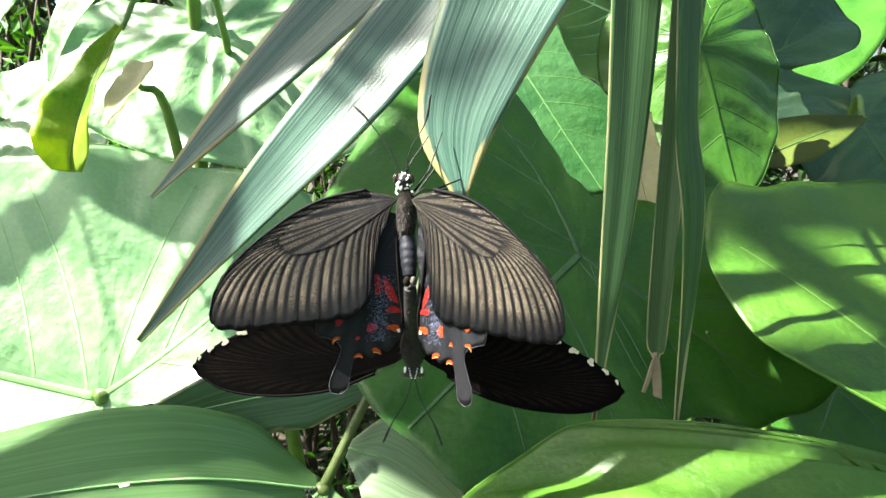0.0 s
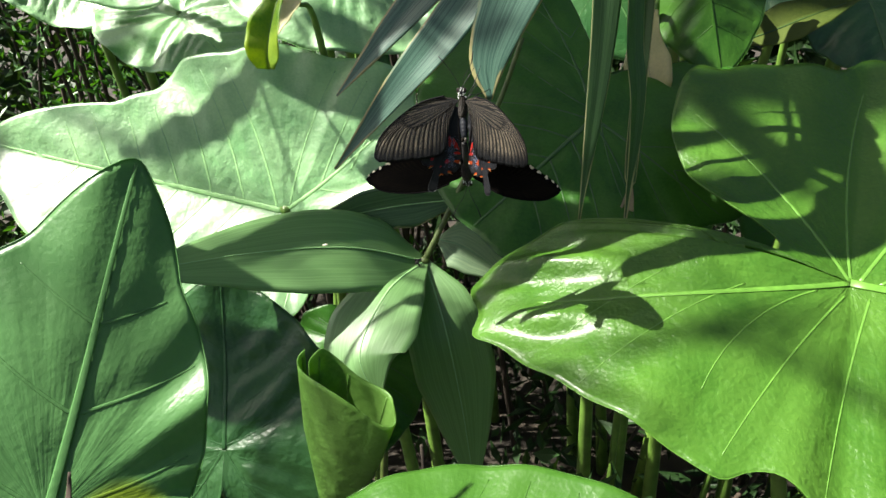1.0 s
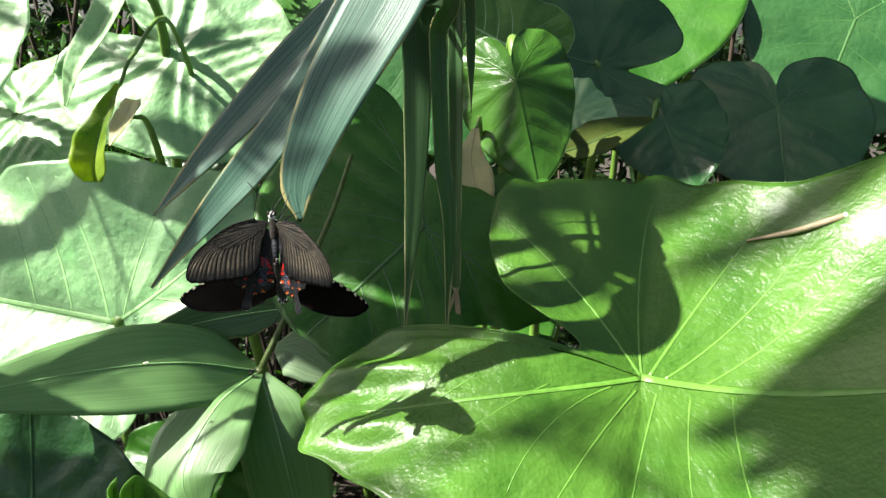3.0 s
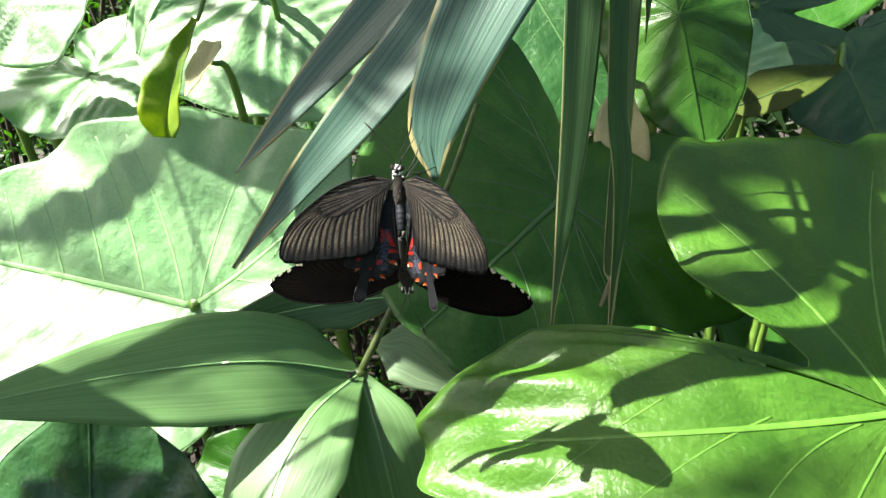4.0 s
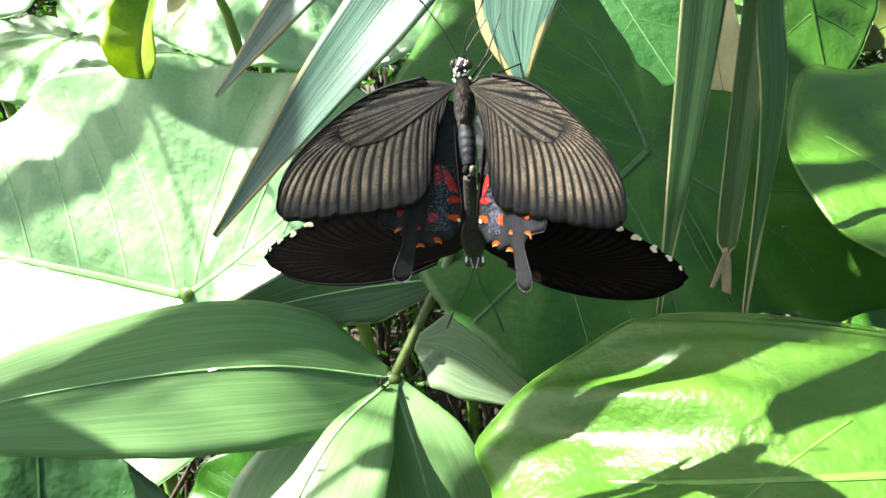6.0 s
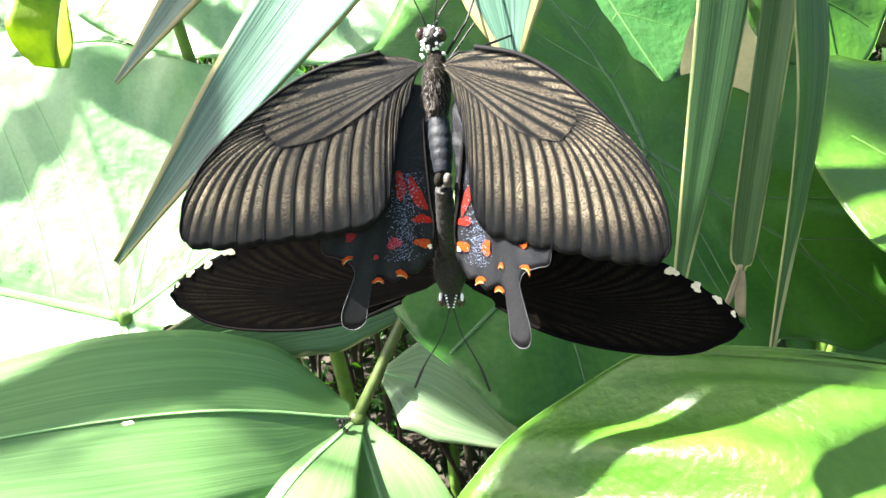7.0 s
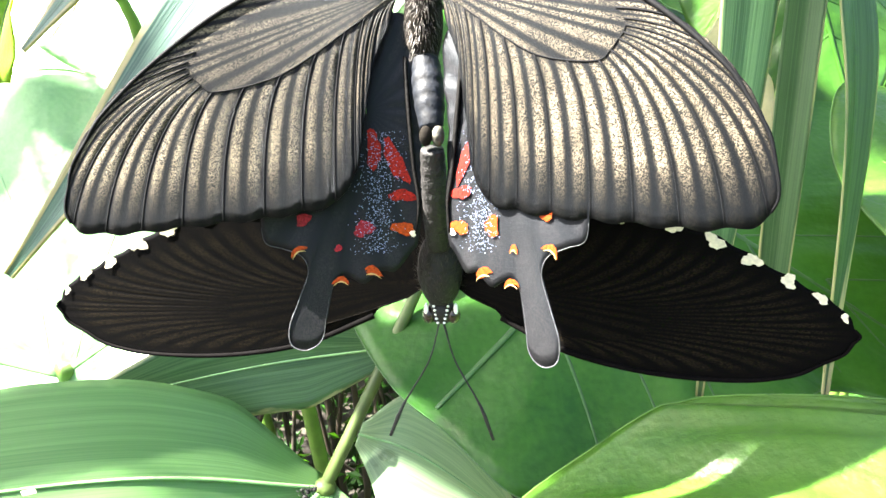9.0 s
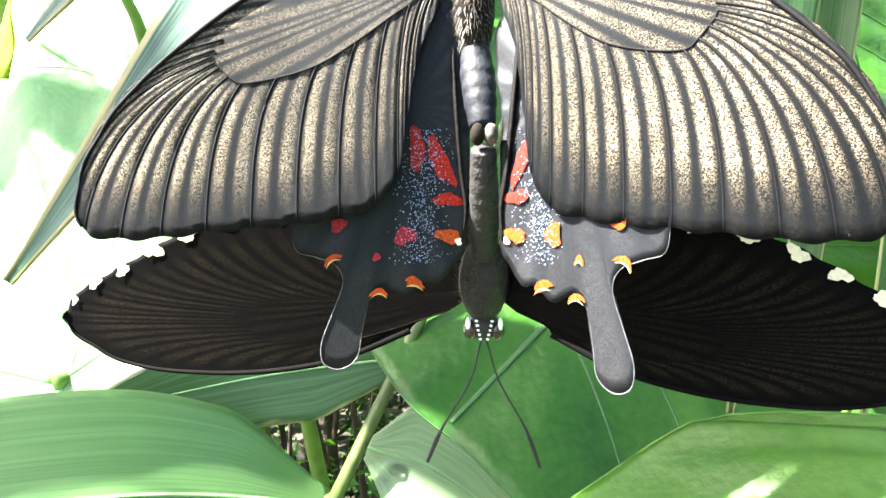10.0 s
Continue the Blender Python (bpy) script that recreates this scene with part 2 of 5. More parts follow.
GINGER = blade_material("broad_blade", (0.098, 0.205, 0.068), (0.138, 0.262, 0.098), (0.16, 0.28, 0.11), rough=0.38, glow=0.3, lines=46, dry=0.02)
GINGER_GREY = blade_material("broad_blade_underside", (0.16, 0.25, 0.14), (0.24, 0.34, 0.2), (0.25, 0.32, 0.2), rough=0.45, glow=0.3, lines=26, dry=0.02)
DRY = plain("dry_leaf", (0.30, 0.24, 0.15), 0.7, 0.35, 120)
# near-black green: the shade in the gaps is put into this colour
LEAF_UNDER_SHADE = leaf_material("leaf_undergrowth_shade", (0.006, 0.018, 0.004), (0.016, 0.042, 0.010), rough=0.5, glow=0.12)
SOIL = plain("dark_soil", (0.022, 0.017, 0.011), 0.9, 0.6, 18, bump=0.8)
BARK = plain("brown_bark", (0.030, 0.020, 0.012), 0.85, 0.5, 25, bump=0.8)
WATER = nodes_of("water_drop")[0]
WATER.node_tree.nodes["Principled BSDF"].inputs["Transmission Weight"].default_value = 1.0
WATER.node_tree.nodes["Principled BSDF"].inputs["Roughness"].default_value = 0.02
WATER.node_tree.nodes["Principled BSDF"].inputs["IOR"].default_value = 1.33
WING_F = wing_material("wing_brown_dusted", (0.0022, 0.0024, 0.0029), (0.44, 0.37, 0.262), 0.62, rough=0.44, gloss=0.10, relief=0.7)
WING_H = wing_material("hindwing_black", (0.0030, 0.0031, 0.0040), (0.09, 0.080, 0.080), 0.22, rough=0.47, gloss=0.2, relief=0.4)
WING_M = wing_material("wing_velvet_black", (0.0013, 0.0010, 0.0009), (0.16, 0.12, 0.07), 0.10, rough=0.7, gloss=0.04, relief=0.25)
RIB = plain("wing_vein_black", (0.0016, 0.0019, 0.0026), 0.75, 0.3, 900, bump=0.0)
RIB.node_tree.nodes["Principled BSDF"].inputs["Specular IOR Level"].default_value = 0.15
RIB_M = plain("wing_vein_dull", (0.0025, 0.0022, 0.0022), 0.9, 0.3, 900, bump=0.0)
RIB_M.node_tree.nodes["Principled BSDF"].inputs["Specular IOR Level"].default_value = 0.05
FOLD = plain("wing_fold_grey_brown", (0.0035, 0.0032, 0.003), 0.65, 0.5, 1800, bump=0.4)
FOLD.node_tree.nodes["Principled BSDF"].inputs["Specular IOR Level"].default_value = 0.1
HORN = plain("clasper_grey", (0.05, 0.046, 0.036), 0.6, 0.8, 1200, bump=0.9)
RIM = plain("wing_fringe_grey", (0.055, 0.058, 0.064), 0.6, 0.7, 1500)
PINK = plain("scale_pink", (0.20, 0.013, 0.020), 0.55, 0.6, 5000)
ORANGE = plain("scale_orange", (0.25, 0.036, 0.003), 0.5, 0.5, 5000)
RED = plain("scale_red", (0.21, 0.010, 0.005), 0.55, 0.6, 5000)
for scale in (PINK, ORANGE, RED):
    scale.node_tree.nodes["Principled BSDF"].inputs["Specular IOR Level"].default_value = 0.12
YOLK = plain("scale_yellow", (0.34, 0.24, 0.08), 0.6, 0.3, 4000)
CREAM = plain("scale_cream", (0.62, 0.58, 0.44), 0.6, 0.2, 2500)
BLUE = plain("scale_blue_white", (0.16, 0.21, 0.33), 0.5, 0.4, 2500)
FUR = plain("body_black", (0.0028, 0.0022, 0.0019), 0.7, 0.8, 1800, sheen=0.02, bump=0.8)
FUR_BROWN = plain("thorax_brown", (0.008, 0.0066, 0.005), 0.9, 0.7, 900, bump=0.5)
FUR_BROWN.node_tree.nodes["Principled BSDF"].inputs["Specular IOR Level"].default_value = 0.1
HAIR = plain("hair_brown", (0.022, 0.016, 0.010), 0.6, 0.8, 700, bump=0.0)
SLATE = plain("abdomen_slate", (0.006, 0.0078, 0.0115), 0.62, 0.6, 1400, bump=0.4)
SLATE.node_tree.nodes["Principled BSDF"].inputs["Specular IOR Level"].default_value = 0.2
EYE = plain("eye_dark", (0.02, 0.012, 0.008), 0.12, 0.3, 800, bump=0.0)
WHITE = plain("dot_white", (0.85, 0.85, 0.82), 0.5, 0.1, 900)


# ---- building helpers ----
def mesh_ob(name, verts, faces, mat, parent=None, origin=(0, 0, 0), uvs=None, label="", smooth=True):
    """A mesh object from points in world metres; its origin stands at origin."""
    me = bpy.data.meshes.new(name)
    o = Vector(origin)
    me.from_pydata([tuple(Vector(v) - o) for v in verts], [], [tuple(int(i) for i in f) for f in faces])
    me.update()
    me.materials.append(mat)
    if uvs is not None:
        layer = me.uv_layers.new(name="across")
        flat = np.empty(len(me.loops), dtype=np.int32)
        me.loops.foreach_get("vertex_index", flat)
        layer.data.foreach_set("uv", np.asarray(uvs, dtype=np.float32)[flat].ravel())
    if smooth:
        me.polygons.foreach_set("use_smooth", [True] * len(me.polygons))
    ob = new(name, me)
    if parent is None:
        ob.location = o
    else:
        ob.parent = parent
        ob.location = o - PLACE[parent.name]
    PLACE[ob.name] = o
    if label:
        tagged(ob, label)
    return ob


PLACE = {}


def thing(name, at, label, category, group="", kind=""):
    e = new(name)
    e.location = at
    e.empty_display_size = 0.02
    PLACE[e.name] = Vector(at)
    return tagged(e, label, category, group, kind)


def spline(points, n):
    """Catmull-Rom through points, n samples."""
    p = np.asarray(points, float)
    if len(p) == 2:
        return p[0] + np.linspace(0, 1, n)[:, None] * (p[1] - p[0])
    q = np.vstack([2 * p[0] - p[1], p, 2 * p[-1] - p[-2]])
    t = np.linspace(0, len(p) - 1, n)
    i = np.minimum(t.astype(int), len(p) - 2)
    f = (t - i)[:, None]
    a, b, c, d = q[i], q[i + 1], q[i + 2], q[i + 3]
    return 0.5 * (2 * b + (c - a) * f + (2 * a - 5 * b + 4 * c - d) * f**2 + (3 * b - a - 3 * c + d) * f**3)


def unit(v):
    v = np.asarray(v, float)
    return v / np.linalg.norm(v, axis=-1, keepdims=True)


def normals_of(grid):
    """Normals of a grid of points (rows, columns, 3)."""
    a = np.gradient(grid, axis=0)
    b = np.gradient(grid, axis=1)
    n = np.cross(a, b)
    return n / np.maximum(np.linalg.norm(n, axis=2, keepdims=True), 1e-12)


def sheet(name, grid, nor, thick, mat, parent, origin, uv=None, label="", closed=False):
    """A thin solid from a grid: top, underside and rim. closed: the columns meet round."""
    r, c = grid.shape[:2]
    v = np.vstack([grid.reshape(-1, 3), (grid - nor * thick).reshape(-1, 3)])
    idx = np.arange(r * c).reshape(r, c)
    cols = np.r_[np.arange(c), 0] if closed else np.arange(c)
    a, b = idx[:-1][:, cols[:-1]], idx[:-1][:, cols[1:]]
    d, e = idx[1:][:, cols[:-1]], idx[1:][:, cols[1:]]
    top = np.stack([a, d, e, b], -1).reshape(-1, 4)
    low = top[:, ::-1] + r * c
    rims = [np.stack([idx[-1, cols[:-1]], idx[-1, cols[:-1]] + r * c, idx[-1, cols[1:]] + r * c, idx[-1, cols[1:]]], -1)]
    if not closed:
        rims.append(np.stack([idx[0, 1:], idx[0, 1:] + r * c, idx[0, :-1] + r * c, idx[0, :-1]], -1))
        rims.append(np.stack([idx[:-1, 0], idx[:-1, 0] + r * c, idx[1:, 0] + r * c, idx[1:, 0]], -1))
        rims.append(np.stack([idx[1:, -1], idx[1:, -1] + r * c, idx[:-1, -1] + r * c, idx[:-1, -1]], -1))
    uvs = None if uv is None else np.vstack([uv.reshape(-1, 2)] * 2)
    return mesh_ob(name, v, np.vstack([top, low, *rims]), mat, parent, origin, uvs, label)


def tube(name, path, radii, mat, parent, origin, sides=8, label="", flat=1.0, up=None):
    """A round stalk along a path, with end caps."""
    p = np.asarray(path, float)
    n = len(p)
    radii = np.interp(np.linspace(0, 1, n), np.linspace(0, 1, len(radii)), radii) if np.ndim(radii) else np.full(n, radii)
    t = unit(np.gradient(p, axis=0))
    ref = np.array(up if up is not None else (0.31, 0.2, 0.93))
    x = unit(np.cross(t, ref) + 1e-9)
    y = np.cross(x, t)
    ang = np.linspace(0, 2 * math.pi, sides, endpoint=False)
    ring = p[:, None] + radii[:, None, None] * (np.cos(ang)[None, :, None] * x[:, None] + flat * np.sin(ang)[None, :, None] * y[:, None])
    v = ring.reshape(-1, 3)
    f = [(i * sides + k, i * sides + (k + 1) % sides, (i + 1) * sides + (k + 1) % sides, (i + 1) * sides + k) for i in range(n - 1) for k in range(sides)]
    f += [tuple(range(sides))[::-1], tuple((n - 1) * sides + k for k in range(sides))]
    return mesh_ob(name, v, f, mat, parent, origin, label=label)


def ball(name, at, radii, mat, parent, origin, turn=None, rows=8, cols=12, label=""):
    """A rounded body with three radii."""
    th = np.linspace(0, math.pi, rows + 1)
    ph = np.linspace(0, 2 * math.pi, cols, endpoint=False)
    g = np.stack([np.outer(np.sin(th), np.cos(ph)), np.outer(np.sin(th), np.sin(ph)), np.outer(np.cos(th), np.ones(cols))], -1) * np.asarray(radii)
    if turn is not None:
        g = g @ np.array(turn).T
    v = (g + np.asarray(at)).reshape(-1, 3)
    f = [(i * cols + k, (i + 1) * cols + k, (i + 1) * cols + (k + 1) % cols, i * cols + (k + 1) % cols) for i in range(rows) for k in range(cols)]
    return mesh_ob(name, v, f, mat, parent, origin, label=label)


# ---- leaves ----
def heart_leaf(hub, normal, tip, outline, mat, vein_mat, label, bend=(0, 0, 0, 0, 0, 0), rise=0.0, ruffle=0.003, waves=7, quilt=0.0012, root=None,
               seed=1, laterals=4, name="elephant_ear_leaf", rings=26, around=150, thick=0.0007, basal=(148, -148), crease=None, courses=(), stalk=True, fold=0.0, group="elephant ear leaves"):
    """A heart-shaped blade on its stalk. outline: (degrees from the tip, metres from the hub), round the leaf from -180 to 180.
    bend: heights over the plane by u^2, v^2, uv, |v|, u and v, u towards the tip;
    rise: lift of the outer half by u^2; fold: slope of the half beyond the midrib (v > 0); crease: height, width and start of the folds of the lower lobe."""
    rnd = random.Random(seed)
    hub = np.array(hub, float)
    nz = unit(normal)
    ux = np.array(tip, float)
    ux = unit(ux - nz * (ux @ nz))
    vy = np.cross(nz, ux)
    ang = np.radians(np.array([a for a, _ in outline], float))
    rad = np.array([r for _, r in outline], float)
    order = np.argsort(ang, kind="stable")
    ang3, rad3 = np.r_[ang[order] - 2 * math.pi, ang[order], ang[order] + 2 * math.pi], np.tile(rad[order], 3)
    # the rim in even steps along its length, its corners rounded
    corner, step = np.arange(len(ang) + 1), np.linspace(0, len(ang), 2880)
    dense_a, dense_r = np.interp(step, corner, np.r_[ang, ang[0] + 2 * math.pi]), np.interp(step, corner, np.r_[rad, rad[0]])
    walk_x, walk_y = dense_r * np.cos(dense_a), dense_r * np.sin(dense_a)
    gone = np.r_[0, np.cumsum(np.hypot(np.diff(walk_x), np.diff(walk_y)))]
    at = np.linspace(0, gone[-1], around, endpoint=False)
    rim_x, rim_y = np.interp(at, gone, walk_x), np.interp(at, gone, walk_y)
    k = np.array([1, 2, 3, 2, 1]) / 9.0
    rim_x, rim_y = (np.convolve(np.r_[w[-2:], w, w[:2]], k, "valid") for w in (rim_x, rim_y))
    rim, th = np.hypot(rim_x, rim_y), np.arctan2(rim_y, rim_x)
    s = np.linspace(0, 1, rings) ** 0.85
    s[0] = 0.004
    u, v = np.outer(s, rim * np.cos(th)), np.outer(s, rim * np.sin(th))
    big = float(rad.max())
    ph = [rnd.uniform(0, 6.28) for _ in range(3)]

    def reach(a):
        return float(np.interp(a, ang3, rad3))

    # vein courses in the plane of the leaf
    veins = []
    mid = [(t * reach(0.0), 0.0) for t in np.linspace(0, 0.97, 12)]
    veins.append(("midrib", mid, 1.0))
    for x, y, a0, a1, long, size in courses:
        a = np.radians(np.linspace(a0, a1, 14))
        step = long / 13
        veins.append(("vein", [(x + step * float(np.cos(a[:i]).sum()), y + step * float(np.sin(a[:i]).sum())) for i in range(14)], size))
    for a0 in basal if not courses else ():
        a = math.radians(a0)
        d = 0.9 * reach(a)
        veins.append(("vein", [(t * d * math.cos(a * (1 - 0.06 * t)), t * d * math.sin(a * (1 - 0.06 * t))) for t in np.linspace(0, 1, 10)], 0.75))
    def branch(p0, a0, a1, size):
        x, y = p0
        pts = [(x, y)]
        n = 10
        far = reach(math.atan2(y, x))
        for i in range(1, 60):
            a = a0 + (a1 - a0) * min(1, i / 24)
            x, y = x + 0.004 * big / 0.15 * math.cos(a), y + 0.004 * big / 0.15 * math.sin(a)
            if math.hypot(x, y) > 0.93 * reach(math.atan2(y, x)):
                break
            pts.append((x, y))
        if len(pts) > 4:
            veins.append(("vein", pts, size))
    for side in (1, -1) if not courses else ():
        for i in range(laterals):
            f = 0.02 + 0.72 * (i / laterals)
            p0 = (f * reach(0.0), 0.0)
            branch(p0, side * math.radians(72 - 12 * i / laterals + rnd.uniform(-4, 4)), side * math.radians(38), 0.5)
        a = math.radians(basal[0 if side > 0 else 1])
        for i, (f, da) in enumerate(((0.05, -48), (0.3, -40), (0.55, -34))):
            d = f * reach(a)
            branch((d * math.cos(a), d * math.sin(a)), a + side * math.radians(da), a + side * math.radians(da * 0.55), 0.42)
            if i:
                branch((d * math.cos(a), d * math.sin(a)), a - side * math.radians(da), a - side * math.radians(da * 0.6), 0.36)

    dense = [(np.array(spline(p, 30)), w) for _, p, w in veins]

    def height(uu, vv):
        uc = np.clip(uu, -0.25, 0.0)
        h = bend[0] * uc * uc + bend[1] * vv * vv + bend[2] * uc * vv + bend[3] * np.abs(vv) + bend[4] * uc + bend[5] * vv + rise * np.clip(uu, 0, 0.16) ** 2 + fold * (np.sqrt(np.clip(vv, 0, 1) ** 2 + 0.00002) - 0.0045)
        rr = np.hypot(uu, vv)
        aa = np.arctan2(vv, uu)
        edge = np.minimum(rr / np.maximum(np.interp(aa, ang3, rad3), 1e-6), 1.0) ** 3
        h = h + ruffle * edge * (np.sin(waves * aa + ph[0]) + 0.5 * np.sin(2.3 * waves * aa + ph[1]))
        h = h + 0.004 * big / 0.15 * np.sin(uu / big * 5 + ph[2]) * np.cos(vv / big * 4 + ph[1])
        if crease:
            fade = np.clip((crease[2] - uu) / 0.05, 0, 1) * np.clip(1.25 - edge, 0, 1)
            h = h + crease[0] * fade * (np.sin(2 * math.pi * (vv + 0.22 * uu) / crease[1] + 2.0 * np.sin(uu * 30)) + 0.5 * np.sin(2 * math.pi * (vv - 0.1 * uu) / crease[1] * 1.7 + 1.0))
        return h

    dist = np.full(u.shape, 1.0)
    for p, w in dense:
        for x, y in p[::2]:
            dist = np.minimum(dist, np.hypot(u - x, v - y))
    grid_h = height(u, v) + quilt * (1 - np.exp(-((dist / (0.055 * big)) ** 2)))
    grid = hub + u[..., None] * ux + v[..., None] * vy + grid_h[..., None] * nz
    nor = normals_of(np.concatenate([grid[:, -1:], grid, grid[:, :1]], 1))[:, 1:-1]
    nor = nor * np.sign((nor @ nz).mean())
    nor[0] = nz
    base = np.array(root if root is not None else (hub[0] + 0.06 * vy[0], hub[1] + 0.10, 0.0), float)
    top = thing(name, base, label, "leaf", group)
    uv = np.stack(np.broadcast_arrays((th / (2 * math.pi))[None], s[:, None]), -1)
    sheet("blade", grid, nor, thick, mat, top, hub, uv, closed=True)
    tube("margin", np.vstack([grid[-1], grid[-1, :1]]), 0.00018, vein_mat, top, hub, sides=5)
    for kind, p, w in veins:
        p = np.array(spline(p, 44))
        h = height(p[:, 0], p[:, 1]) + (0.0005 if kind == "midrib" else 0.00016)
        path = hub + p[:, :1] * ux + p[:, 1:] * vy + h[:, None] * nz
        wide = 0.0016 * w ** 1.3 * (big / 0.15) ** 0.5
        tube(kind, path, [wide, wide * 0.35], vein_mat, top, hub, sides=8, flat=0.16, up=nz)
    if stalk:
        a = hub - nz * 0.002
        b = hub - 0.05 * nz - 0.02 * ux
        c = 0.5 * (b + base) + np.array((0, 0.03, 0.02))
        tube("stalk", spline([a, b, c, base], 24), [0.004, 0.005, 0.011], STALK, top, hub, sides=10)
    return top


def ribbon(name, line, width, face, mat, parent, origin, fold=0.0, rows=60, cols=13, thick=0.0004, twist=0.0, profile=(0.35, 1, 1, 0.7, 0.03), wave=0.0, seed=0, label="", rib=None):
    """A long blade along a line: width by profile, folded along its middle by fold. face: the side that it turns to."""
    c = spline(line, rows)
    t = unit(np.gradient(c, axis=0))
    f = unit(face)
    x = unit(np.cross(t, f))
    z = np.cross(x, t)
    tw = np.radians(np.linspace(0, 1, rows) * twist)
    x2 = np.cos(tw)[:, None] * x + np.sin(tw)[:, None] * z
    z2 = np.cross(x2, t)
    w = 0.5 * width * np.interp(np.linspace(0, 1, rows), np.linspace(0, 1, len(profile)), profile)
    w = np.convolve(np.r_[w[0], w[0], w, w[-1], w[-1]], [1 / 9, 2 / 9, 3 / 9, 2 / 9, 1 / 9], "valid")
    s = np.linspace(-1, 1, cols)
    vv = np.linspace(0, 1, rows)
    rp = seed * 1.7
    bump = wave * (np.sin(np.outer(vv * 9 + rp, np.ones(cols)) + 2.2 * s) + 0.5 * np.sin(np.outer(vv * 23 + rp, np.ones(cols)) - 1.3 * s)) * np.abs(s) ** 1.5
    lift = fold * np.outer(w, np.abs(s)) + bump
    grid = c[:, None] + (w[:, None] * s)[..., None] * x2[:, None] + lift[..., None] * z2[:, None]
    nor = normals_of(grid)
    if (nor[rows // 2, cols // 2] @ z2[rows // 2]) < 0:
        nor = -nor
    uv = np.stack(np.broadcast_arrays((s[None] + 1) / 2, vv[:, None]), -1)
    ob = sheet(name, grid, nor, thick, mat, parent, origin, uv, label)
    if rib is not None:
        tube("midrib", c[: int(rows * 0.93)] + z2[: int(rows * 0.93)] * 0.0001, [rib[1], rib[1] * 0.3], rib[0], ob, origin, sides=6, flat=0.5)
    return ob


# ---- ground and backdrop ----
def ground_sheet():
    n = 60
    a = np.linspace(-1, 1, n)
    x, y = np.meshgrid(np.sign(a) * np.abs(a) ** 3 * 40, np.sign(a) * np.abs(a) ** 3 * 40, indexing="ij")
    z = np.array([[0.03 * noise.noise((px * 2.1, py * 2.1, 0.3)) * math.exp(-0.05 * math.hypot(px, py)) for px, py in zip(r, q)] for r, q in zip(x, y)])
    g = np.stack([x, y, z], -1)
    idx = np.arange(n * n).reshape(n, n)
    f = np.stack([idx[:-1, :-1], idx[1:, :-1], idx[1:, 1:], idx[:-1, 1:]], -1).reshape(-1, 4)
    ob = mesh_ob("ground", g.reshape(-1, 3), f, SOIL)
    tagged(ob, "dark damp soil under the plants", "ground", kind="structure")


def leaf_mass(name, label, count, low, high, size, mat, seed, kind="stuff", twigs=40):
    """A shrub of many small pointed leaves on thin twigs."""
    rnd = np.random.RandomState(seed)
    low, high = np.array(low), np.array(high)
    p = low + rnd.rand(count, 3) * (high - low)
    crest = np.array([0.82 + 0.45 * noise.noise((q[0] * 1.7, q[1] * 1.7, seed)) + 0.12 * noise.noise((q[0] * 7, q[1] * 7, seed)) for q in p])
    keep = np.array([noise.noise((q[0] * 5, q[1] * 5, q[2] * 5 + seed)) > -0.12 for q in p]) & (p[:, 2] < low[2] + crest * (high[2] - low[2]))
    p = p[keep]
    n = len(p)
    a = unit(rnd.randn(n, 3))
    b = unit(np.cross(a, rnd.randn(n, 3)))
    s = size * (0.5 + rnd.rand(n))[:, None]
    c = np.cross(a, b)
    v = np.stack([p - a * s, p + b * s * 0.36 + c * s * 0.1, p + a * s, p - b * s * 0.36 + c * s * 0.1], 1).reshape(-1, 3)
    f = np.arange(4 * n).reshape(-1, 4)
    tri = np.vstack([f[:, [0, 1, 2]], f[:, [0, 2, 3]]])
    base = np.array([(low[0] + high[0]) / 2, (low[1] + high[1]) / 2, 0])
    top = thing(name, base, label, "shrub", kind=kind)
    mesh_ob("foliage", v, tri, mat, top, base, smooth=False)
    for i in range(twigs):
        q = low + rnd.rand(3) * (high - low)
        foot = np.array([q[0] + rnd.randn() * 0.1, q[1] + rnd.randn() * 0.05, 0.0])
        tube("twig", spline([foot, 0.5 * (foot + q) + rnd.randn(3) * 0.04, q], 8), [0.006, 0.002], BARK, top, base, sides=5)
    return top


ground_sheet()
# back shrub, hedge and undergrowth get their darkness from the shade-coloured green
leaf_mass("shrub", "shrub of small glossy leaves behind, its shade put into a near-black green", 30000, (-1.7, 0.9, 0.0), (1.8, 1.7, 1.75), 0.026, LEAF_UNDER_SHADE, 3)
leaf_mass("shrub", "tall hedge added to close the view, shade put into its green", 26000, (-3.2, 1.9, 0.0), (3.4, 2.7, 3.1), 0.06, LEAF_UNDER_SHADE, 11, twigs=60)
leaf_mass("shrub", "leafy shrubs on the open side of the clump", 12000, (-2.2, -3.0, 0.0), (2.4, -2.0, 1.1), 0.06, LEAF_FAR, 12, twigs=40)
leaf_mass("shrub", "leafy shrubs beside the clump", 9000, (2.0, -1.6, 0.0), (2.9, 1.4, 1.5), 0.06, LEAF_FAR, 13, twigs=40)
leaf_mass("shrub", "sunlit fine-leaved shrub behind the broad leaves", 12000, (-0.8, 0.62, 0.3), (-0.1, 0.9, 1.2), 0.008, LEAF_DARK, 5, twigs=60)
leaf_mass("shrub", "low undergrowth on the soil, the shade there put into its green", 7000, (-0.6, 0.1, 0.0), (0.7, 0.95, 0.4), 0.018, LEAF_UNDER_SHADE, 7, twigs=30)

